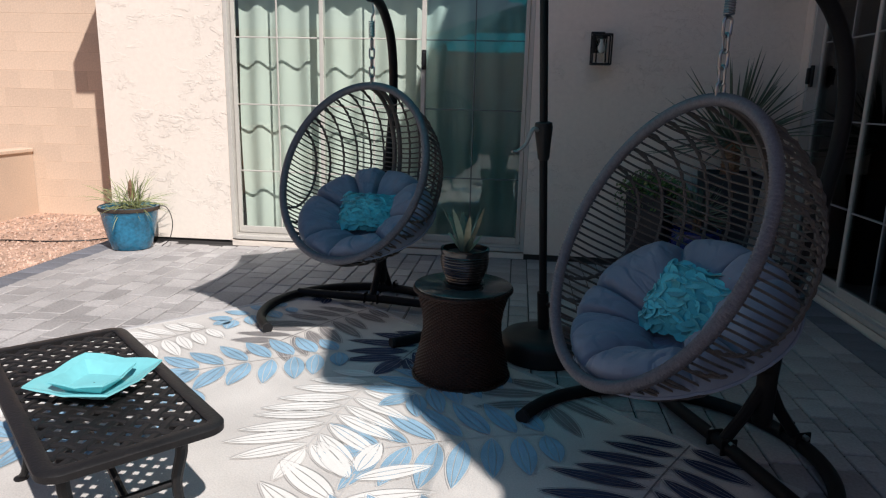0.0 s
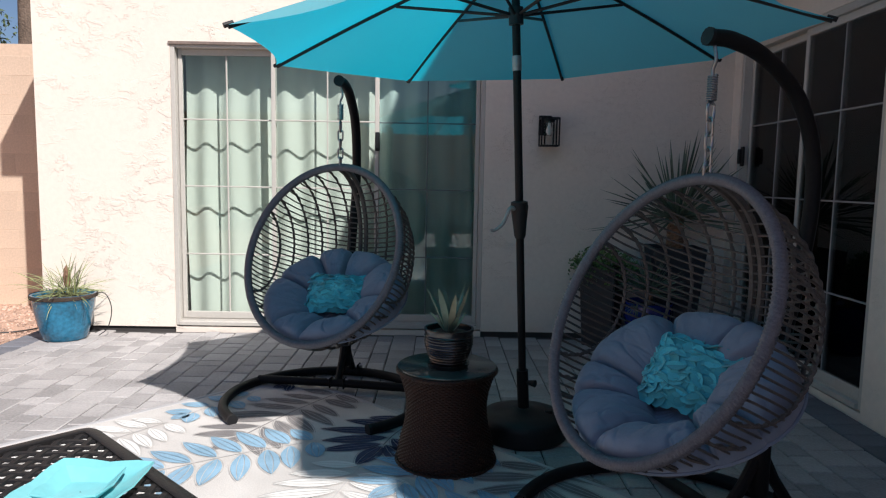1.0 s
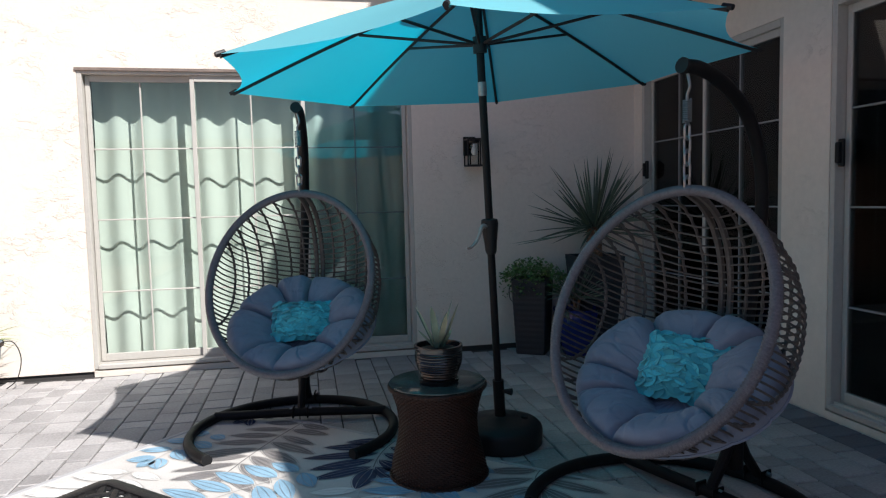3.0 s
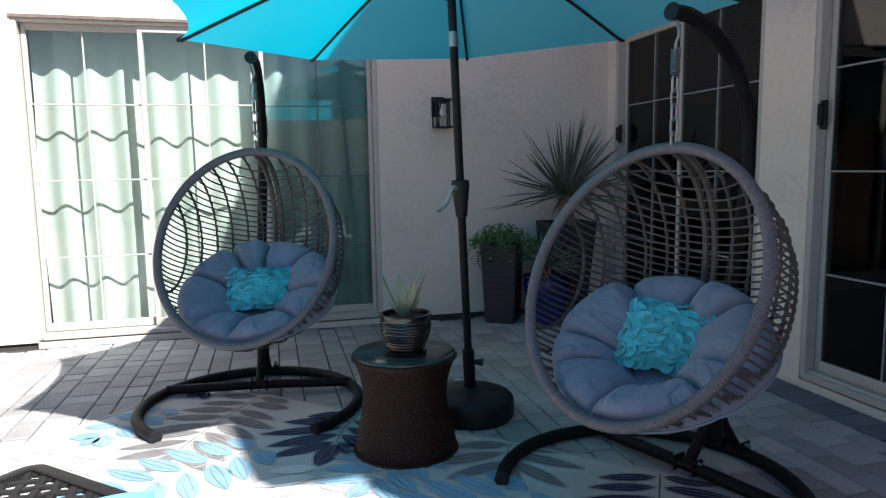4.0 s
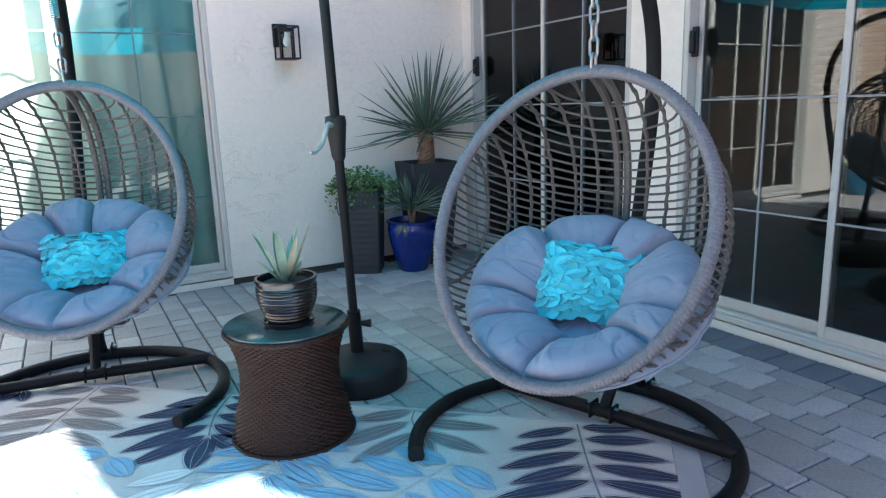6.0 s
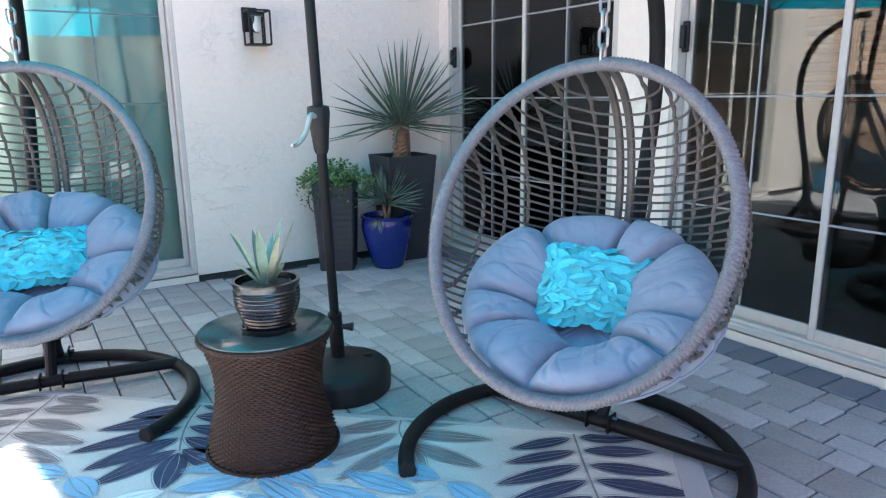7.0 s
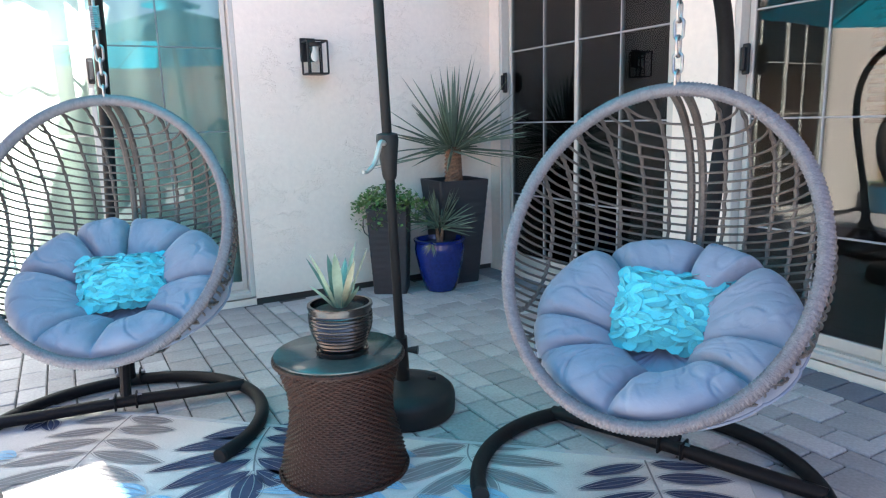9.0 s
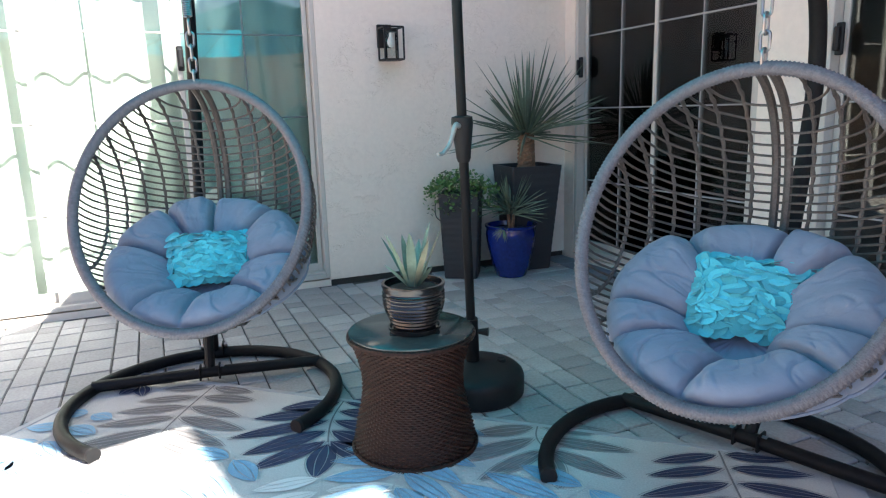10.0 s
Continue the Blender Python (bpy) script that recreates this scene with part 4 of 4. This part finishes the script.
    part("backplate", Build().box(-0.075, -0.022, 0.09, 0.035, -0.001, 0.255, bevel=0.004), BLACK, root)
    part("bracket", Build().box(-0.03, -0.09, 0.20, -0.01, -0.02, 0.222, bevel=0.003), BLACK, root)
    x0, x1, y0, y1, z0, z1 = -0.07, 0.075, -0.165, -0.03, 0.0, 0.225
    s = 0.006
    for x in (x0, x1):
        for y in (y0, y1):
            part("cage_post", Build().box(x - s, y - s, z0, x + s, y + s, z1, bevel=0.002), BLACK, root)
    for z in (z0, z1):
        q = Build()
        q.box(x0 + s, y0 - s, z - s, x1 - s, y0 + s, z + s).box(x0 + s, y1 - s, z - s, x1 - s, y1 + s, z + s)
        q.box(x0 - s, y0 + s, z - s, x0 + s, y1 - s, z + s).box(x1 - s, y0 + s, z - s, x1 + s, y1 - s, z + s)
        part("cage_rail", q, BLACK, root)
    part("base_plate", Build().box(x0, y0, z0 - 0.004, x1, y1, z0 + 0.004), BLACK, root)
    part("cap", Build().lathe([(0.0, 0.0), (0.045, 0.0), (0.045, 0.02), (0.0, 0.022)], 20, centre=(0.002, -0.097, 0.195)), BLACK, root)
    part("glass_cylinder", Build().lathe([(0.043, 0.012), (0.043, 0.195)], 24, centre=(0.002, -0.097, 0)), CLEAR, root)
    part("bulb", Build().lathe([(0.0, 0.085), (0.016, 0.09), (0.028, 0.115), (0.026, 0.135), (0.014, 0.165), (0.013, 0.19)], 16, centre=(0.002, -0.097, 0)), WHITE, root, "unlit white bulb")


lantern()


# ---------------------------------------------------------------- coffee table with a tray
def coffee_table():
    yaw = math.degrees(math.atan2(-0.684, 0.73))
    root = thing("coffee_table", (-2.185, 3.675, 0), "black cast-aluminium coffee table with a woven lattice top", "coffee table", rz=yaw)
    L, W, H, r = 0.515, 0.238, 0.45, 0.06

    def outline(inset, z, n=7):
        pts = []
        for cx, cy, a0 in ((L - r, W - r, 0), (-L + r, W - r, 90), (-L + r, -W + r, 180), (L - r, -W + r, 270)):
            for i in range(n):
                a = radians(a0 + 90 * i / (n - 1))
                pts.append((cx + (r - inset) * math.cos(a), cy + (r - inset) * math.sin(a), z))
        return pts

    rim = [outline(0.046, H - 0.014), outline(0.046, H - 0.002), outline(0.040, H), outline(0.008, H), outline(0.0, H - 0.006), outline(0.0, H - 0.024), outline(0.010, H - 0.03), outline(0.036, H - 0.03)]
    part("top_frame", Build().loft(rim, loop=True), IRON, root, "rounded black edge frame", sharp=40)
    a, b = L - 0.042, W - 0.042
    step, half = 0.050, 0.0135
    for s in (1, -1):
        k = -20
        while k <= 20:
            c = k * step
            # the line y = s * x + c * sqrt(2), kept inside the frame
            q = c * math.sqrt(2)
            xs = sorted([(-b - q) / s, (b - q) / s])
            x0, x1 = max(-a, xs[0]), min(a, xs[1])
            if x1 - x0 > 0.03:
                p0, p1 = Vector((x0, s * x0 + q, 0)), Vector((x1, s * x1 + q, 0))
                ln = (p1 - p0).length
                n = max(2, int(ln / (step / 2)))
                rows = []
                d = (p1 - p0).normalized()
                nn = Vector((-d.y, d.x, 0))
                for i in range(n + 1):
                    p = p0 + d * ln * i / n
                    z = H - 0.010 + 0.0018 * s * math.cos(math.pi * ((p.x + s * p.y) * 0.7071 / step + k))
                    rows.append([tuple(p + nn * half + Vector((0, 0, z - 0.004))), tuple(p + nn * half + Vector((0, 0, z))), tuple(p + nn * half * 0.6 + Vector((0, 0, z + 0.004))), tuple(p - nn * half * 0.6 + Vector((0, 0, z + 0.004))), tuple(p - nn * half + Vector((0, 0, z))), tuple(p - nn * half + Vector((0, 0, z - 0.004)))])
                part("lattice_bar", Build().loft(rows, cap=True), IRON, root)
            k += 1
    for sx in (-1, 1):
        for sy in (-1, 1):
            x, y = sx * (L - 0.21), sy * (W - 0.10)
            leg = smooth_line([(x, y, H - 0.03), (x + sx * 0.03, y + sy * 0.02, H - 0.12), (x + sx * 0.01, y + sy * 0.005, 0.2), (x + sx * 0.03, y + sy * 0.02, 0.06), (x + sx * 0.06, y + sy * 0.035, 0.012)], 6)
            part("leg", Build().tube(leg, [0.021 - 0.0004 * i for i in range(25)], 9), IRON, root)
            part("foot", Build().lathe([(0, 0), (0.024, 0), (0.024, 0.012), (0.0, 0.02)], 12, centre=(x + sx * 0.06, y + sy * 0.035, 0)), IRON, root)
    part("stretcher", Build().tube(smooth_line([(-L + 0.13, 0, 0.2), (0, 0, 0.25), (L - 0.21, 0, 0.2)], 8), 0.012, 8), IRON, root)
    for sx in (-1, 1):
        part("end_rail", Build().tube([(sx * (L - 0.21), -W + 0.10, 0.2), (sx * (L - 0.21), W - 0.10, 0.2)], 0.012, 8), IRON, root)


coffee_table()


def square_plate(name, at, rz, half, label, category="plate"):
    root = thing(name, at, label, category, "nested square plates", rz=rz)
    rows = []
    for s, z in ((half * 0.45, 0.0), (half * 0.62, 0.0), (half * 0.98, 0.026), (half, 0.028), (half * 0.985, 0.033), (half * 0.60, 0.009), (half * 0.4, 0.007), (0.002, 0.007)):
        row = []
        for i in range(24):
            a = 2 * math.pi * i / 24
            c, q = math.cos(a), math.sin(a)
            p = 1.0 / max(abs(c), abs(q)) if max(abs(c), abs(q)) > 0.75 else 1.0 / 0.75
            f = abs(c * q) * 2
            row.append((s * c * p, s * q * p, z + 0.010 * f * (z > 0.02)))
        rows.append(row)
    part("plate_dish", Build().loft(rows), TRAY, root, sharp=30)
    part("plate_base", Build().box(-half * 0.5, -half * 0.5, -0.004, half * 0.5, half * 0.5, 0.001), BLACK, root)
    return root


square_plate("serving_plate", (-2.150, 3.655, 0.456), -3, 0.148, "large square turquoise plate on the lattice table")
square_plate("serving_plate", (-2.148, 3.642, 0.464), 0, 0.094, "smaller square turquoise plate nested in the large one")


# ---------------------------------------------------------------- rug
RUG_O, RUG_U, RUG_V = Vector((-2.15, 6.32, 0)), Vector((0.732, -0.6813, 0)), Vector((-0.6813, -0.732, 0))
RUG_M = Matrix(((RUG_U.x, -RUG_V.x, 0, RUG_O.x), (RUG_U.y, -RUG_V.y, 0, RUG_O.y), (0, 0, 1, 0), (0, 0, 0, 1)))
rug = tagged(new("outdoor_rug"), "flat-woven outdoor rug with navy, grey, blue and white fern fronds", "rug")
rug.matrix_basis = RUG_M
RL, RW = 3.22, 2.35
rug_rows = []
for i in range(41):
    x = RL * i / 40
    rug_rows.append([(x, -RW * j / 30, 0.0065 + 0.0012 * noise.noise(Vector((x * 2.2, j * 0.2, 3))) + (0.012 * max(0, 1 - (x + RW * j / 30) / 0.16) if j < 4 else 0)) for j in range(31)])
part("rug_field", Build().loft(rug_rows, closed=False), RUG, rug, "pale oatmeal weave", sharp=None)
q = Build()
for x0, y0, x1, y1 in ((-0.004, -RW, 0.03, 0.0), (RL - 0.09, -RW, RL + 0.004, 0.0), (0.03, -0.022, RL - 0.09, 0.004), (0.03, -RW - 0.004, RL - 0.09, -RW + 0.022)):
    q.box(x0, y0, 0.0005, x1, y1, 0.0098, bevel=0.003)
part("rug_binding", q, RUG_EDGE, rug, "grey bound edge")


def leaf_shape(b, edge, m, length, width, z, vein=0.0016):
    """A long leaf in three lanes, parted by two pale veins, and its thin grey outline."""
    n = 10
    ws = [width * math.sin(math.pi * (i / n) ** 0.88) ** 0.85 for i in range(n + 1)]
    for lo, hi in ((-1.0, -0.36), (-0.36, 0.36), (0.36, 1.0)):
        a0 = [(length * i / n, w * lo + (vein if lo > -1 else 0) * (w > 0.006), z) for i, w in enumerate(ws)]
        a1 = [(length * i / n, w * hi - (vein if hi < 1 else 0) * (w > 0.006), z) for i, w in enumerate(ws)]
        b.loft([a1, a0], m, closed=False)
    for s in (1, -1):
        a0 = [(length * (1.03 * i / n - 0.015), s * (w + 0.0050), z) for i, w in enumerate(ws)]
        a1 = [(length * (1.03 * i / n - 0.015), s * (w + 0.0075), z) for i, w in enumerate(ws)]
        edge.loft([a1, a0] if s > 0 else [a0, a1], m, closed=False)


def frond(u0, v0, u1, v1, pairs, length, width, mat, z, spread=(80, 48), bend=0.0, seed=1):
    """Leaves in pairs along a stem, woven into the rug."""
    rnd = random.Random(seed)
    a, e = Vector((u0, -v0, 0)), Vector((u1, -v1, 0))
    d = (e - a)
    nrm = Vector((-d.y, d.x, 0)).normalized()
    stem = [a + d * t / 12 + nrm * bend * math.sin(math.pi * t / 12) for t in range(13)]
    rows = [[tuple(p + nrm * 0.0035 + Vector((0, 0, z))), tuple(p - nrm * 0.0035 + Vector((0, 0, z)))] for p in stem]
    stem_mesh, leaves = Build().loft(rows, closed=False), []
    base = math.degrees(math.atan2(-d.y, -d.x))
    places = []
    for i in range(pairs):
        t = 0.04 + 0.93 * i / max(1, pairs - 1)
        p = a + d * t + nrm * bend * math.sin(math.pi * t)
        ang = spread[0] + (spread[1] - spread[0]) * (1 - t) ** 1.5
        for s in (1, -1):
            ln = length * (0.72 + 0.5 * math.sin(math.pi * min(1, 0.2 + 0.75 * t))) * rnd.uniform(0.92, 1.08)
            places.append((p, base + s * ang + rnd.uniform(-5, 5), ln))
    places.append((a - d.normalized() * 0.004, base, length * 0.8))
    for p, turn, ln in places:
        b, edge = Build(), Build()
        leaf_shape(b, edge, Matrix.Translation((p.x, p.y, 0)) @ pose(0, 0, 0, 0, 0, turn) @ Matrix.Translation((0.014, 0, 0)), ln, 1.66 * width * rnd.uniform(0.88, 1.12), z)
        leaves.append((b, edge))
    line = RUG_GREY if mat in (RUG_NAVY, RUG_GREY) else RUG_LINE
    part("printed_stem", stem_mesh, line, rug, smooth=False)
    for b, edge in leaves:
        leaf = part("printed_leaf", b, mat, rug, smooth=False)
        part("leaf_outline", edge, line, leaf, smooth=False)


Z0 = 0.0088
# (tip, then foot of the stem, in metres along and down the rug)
FRONDS = [
    (0.73, 0.80, 0.53, 0.03, 8, 0.27, 0.023, RUG_GREY),
    (1.34, 0.38, 1.22, 0.02, 5, 0.31, 0.031, RUG_NAVY),
    (2.17, 0.20, 2.10, 0.02, 3, 0.31, 0.025, RUG_GREY),
    (2.99, 0.92, 2.78, 0.03, 10, 0.29, 0.022, RUG_NAVY),
    (2.02, 1.04, 2.36, 0.40, 7, 0.28, 0.028, RUG_BLUE),
    (0.84, 1.30, 1.06, 0.58, 7, 0.25, 0.030, RUG_BLUE),
    (1.84, 1.24, 1.44, 0.60, 9, 0.29, 0.024, RUG_WHITE),
    (0.42, 1.72, 0.28, 1.00, 9, 0.25, 0.023, RUG_WHITE),
    (2.12, 1.20, 2.62, 2.00, 7, 0.28, 0.028, RUG_WHITE),
    (2.34, 1.78, 2.72, 1.06, 7, 0.27, 0.026, RUG_BLUE),
    (1.08, 2.12, 1.28, 1.42, 7, 0.27, 0.026, RUG_BLUE),
    (3.00, 2.20, 3.02, 1.32, 9, 0.22, 0.022, RUG_NAVY),
    (0.62, 2.28, 0.55, 1.84, 5, 0.24, 0.024, RUG_WHITE),
    (0.24, 0.84, 0.20, 0.44, 4, 0.14, 0.026, RUG_BLUE),
    (0.18, 0.13, 0.19, 0.03, 2, 0.14, 0.024, RUG_NAVY),
    (1.72, 0.62, 1.72, 0.10, 6, 0.22, 0.026, RUG_BLUE),
]
for k, (u0, v0, u1, v1, pairs, length, width, mat) in enumerate(FRONDS):
    frond(u0, v0, u1, v1, pairs, length, width, mat, Z0 + 0.00025 * k, seed=k + 2, bend=0.02)


# ---------------------------------------------------------------- string of bulbs over the yard
def string_lights():
    root = thing("string_lights", (0, 0, 0), "thin black cable with small bulbs strung over the patio", "string lights")
    a, e = Vector((0.70, 6.5, 2.93)), Vector((-0.15, -4.0, 3.1))
    pts = []
    for i in range(41):
        t = i / 40
        p = a.lerp(e, t)
        p.z -= 0.35 * math.sin(math.pi * t)
        pts.append(p)
    part("cable", Build().tube(pts, 0.004, 5), BLACK, root)
    for i in range(3, 40, 5):
        p = pts[i]
        part("socket", Build().lathe([(0.0, 0.0), (0.007, 0.0), (0.008, -0.03), (0.0, -0.03)], 8, centre=tuple(p)), BLACK, root)
        part("bulb", Build().lathe([(0.007, -0.03), (0.014, -0.045), (0.016, -0.06), (0.010, -0.075), (0.0, -0.08)], 12, centre=tuple(p)), CLEAR, root)


string_lights()


# ---------------------------------------------------------------- gravel
rnd = random.Random(21)
g = Build()
octa = [(1, 0, 0), (0, 1, 0), (-1, 0, 0), (0, -1, 0), (0, 0, 1), (0, 0, -1)]
octf = [(0, 1, 4), (1, 2, 4), (2, 3, 4), (3, 0, 4), (1, 0, 5), (2, 1, 5), (3, 2, 5), (0, 3, 5)]
for i in range(5200):
    x, y = rnd.uniform(-7.6, -4.64), rnd.uniform(4.6, 8.9)
    if -6.5 < x < -6.32:
        continue
    z = 0.62 if x < -6.4 else -0.06
    s = rnd.uniform(0.008, 0.022)
    g.add(octa, octf, pose(x, y, z + s * 0.3, rnd.uniform(0, 90), rnd.uniform(0, 90), rnd.uniform(0, 360)) @ Matrix.Diagonal((s * rnd.uniform(0.7, 1.3), s, s * 0.7, 1)))
tagged(part("gravel", g, STONE, smooth=False), "loose tan and pink gravel beside the patio", "gravel", kind="stuff")
hose = thing("drip_hose", (-5.1, 7.6, -0.05), "thin black irrigation hose lying on gravel", "hose")
part("hose_tube", Build().tube(smooth_line([(-1.1, -0.5, 0.008), (-0.6, -0.15, 0.008), (-0.1, -0.1, 0.010), (0.3, 0.1, 0.008), (0.42, 0.6, 0.008)], 8), 0.007, 6), BLACK, hose)

# ---------------------------------------------------------------- wall blocks
block_mesh = {}
for w in (0.398, 0.198):
    block_mesh[w] = Build().box(-w / 2, -0.002, -0.099, w / 2, 0.02, 0.099, bevel=0.002).mesh("block", BLOCK, True, 30)
for row in range(13):
    x = XL - 0.03 - (0.2 if row % 2 else 0.0)
    if row % 2:
        part("block", block_mesh[0.198], None, yard, m=pose(XL - 0.03 - 0.1, 8.94, 0.04 + row * 0.2))
    while x > -9.2:
        part("block", block_mesh[0.398], None, yard, m=pose(x - 0.2, 8.94, 0.04 + row * 0.2))
        x -= 0.4

# ---------------------------------------------------------------- pavers
paving = tagged(new("paving"), "grey tumbled concrete pavers laid in staggered rows", "paving", kind="structure")
rnd = random.Random(31)
SHARED = {}


def paver(wx, wy, mat):
    key = (wx, wy, mat.name)
    if key not in SHARED:
        SHARED[key] = Build().box(-wx / 2 + 0.0036, -wy / 2 + 0.0036, -0.05, wx / 2 - 0.0036, wy / 2 - 0.0036, 0.0, bevel=0.005).mesh("paver", mat, True, 30)
    return SHARED[key]


rest = Build()
near = 0
x, row = 1.058, 0
while x > -4.36:
    wx = (0.130, 0.195)[row % 3 == 1]
    if x - wx < -4.36:
        wx = 0.130
    y = 7.585 - rnd.uniform(0, 0.1)
    while y > -2.9:
        wy = rnd.choice((0.130, 0.195, 0.195, 0.26))
        cx, cy = x - wx / 2, y - wy / 2
        z = rnd.uniform(-0.0025, 0.0015)
        tilt = pose(cx, cy, z, rnd.uniform(-0.5, 0.5), rnd.uniform(-0.5, 0.5), rnd.uniform(-0.4, 0.4))
        if near < 285 and ((cx > -0.1 and cy > 3.5) or (cx > -1.6 and cy > 5.35)):
            part("paver", paver(wx, wy, PAVER), None, paving, m=tilt)
            near += 1
        else:
            rest.box(-wx / 2 + 0.0036, -wy / 2 + 0.0036, -0.05, wx / 2 - 0.0036, wy / 2 - 0.0036, 0.0, tilt, bevel=0.005)
        y -= wy
    x -= wx
    row += 1
tagged(part("paver_rest", rest, PAVER_FAR, paving), "grey tumbled pavers", kind="stuff")
border = tagged(new("paving_border"), "dark blue-grey soldier course along the patio edge", "paving", kind="structure")
for x0, y0 in ((1.172, 7.52), (-4.485, 7.52)):
    y = y0
    while y > 2.2:
        part("paver", paver(0.222, 0.158, PAVER_DARK), None, border, m=pose(x0, y, rnd.uniform(-0.002, 0.001), rnd.uniform(-0.4, 0.4), rnd.uniform(-0.4, 0.4), 0))
        y -= 0.158


# ---------------------------------------------------------------- the tree and shrub behind the yard wall
def leaf_cloud(b, rnd, centre, radius, count, size):
    """Small pointed leaves scattered loosely through a ball."""
    for _ in range(count):
        d = Vector((rnd.gauss(0, 1), rnd.gauss(0, 1), rnd.gauss(0, 1))).normalized() * radius * rnd.random() ** 0.45
        m = Matrix.Translation(Vector(centre) + d) @ pose(0, 0, 0, rnd.uniform(-70, 70), rnd.uniform(-70, 70), rnd.uniform(0, 360))
        s = size * rnd.uniform(0.6, 1.3)
        b.add([(0, 0, 0), (s * 0.4, s * 0.22, s * 0.05), (s, 0, -s * 0.1), (s * 0.4, -s * 0.22, s * 0.05)], [(0, 1, 2, 3)], m)


def yard_tree():
    rnd = random.Random(61)
    root = thing("tree", (-6.63, 11.0, -0.06), "rough brown trunk of a tree behind the block wall", "tree")
    stem = smooth_line([(0.05, 0, 0), (-0.03, 0.02, 1.6), (0.0, 0, 3.2), (0.02, 0, 4.3), (0.10, 0.1, 5.6)], 6)
    part("trunk", Build().tube(stem, [0.17 - 0.0032 * i for i in range(len(stem))], 14), BARK, root)
    crown = Build()
    for k in range(7):
        a, z0 = k * 2.4, 4.3 + 0.18 * k
        tip = Vector((math.cos(a) * (1.5 - 0.1 * k), math.sin(a) * (1.5 - 0.1 * k), z0 + 0.9 + 0.1 * k))
        line = smooth_line([(0.03, 0, z0), (tip.x * 0.45, tip.y * 0.45, z0 + 0.6), tuple(tip)], 5)
        part("limb", Build().tube(line, [0.06 - 0.0045 * i for i in range(len(line))], 7), BARK, root)
        for _ in range(5):
            c = tip + Vector((rnd.uniform(-0.7, 0.7), rnd.uniform(-0.7, 0.7), rnd.uniform(-0.5, 0.6)))
            leaf_cloud(crown, rnd, c, rnd.uniform(0.25, 0.5), 130, 0.10)
    part("crown", crown, TREE_LEAF, root, smooth=False)
    shrub = thing("shrub", (-7.25, 10.4, -0.06), "loose green shrub rising behind the block wall", "shrub")
    leaves = Build()
    for k in range(9):
        a = k * 2.4
        tip = Vector((math.cos(a) * 0.45, math.sin(a) * 0.45, 2.5 + 0.09 * k))
        part("stem", Build().tube(smooth_line([(0.02 * math.cos(a), 0.02 * math.sin(a), 0), (tip.x * 0.4, tip.y * 0.4, 1.3), tuple(tip)], 5), 0.012, 6), BARK, shrub)
        leaf_cloud(leaves, rnd, tip, 0.28, 110, 0.075)
        leaf_cloud(leaves, rnd, tip * 0.7, 0.35, 80, 0.075)
    part("foliage", leaves, TREE_LEAF, shrub, smooth=False)


yard_tree()
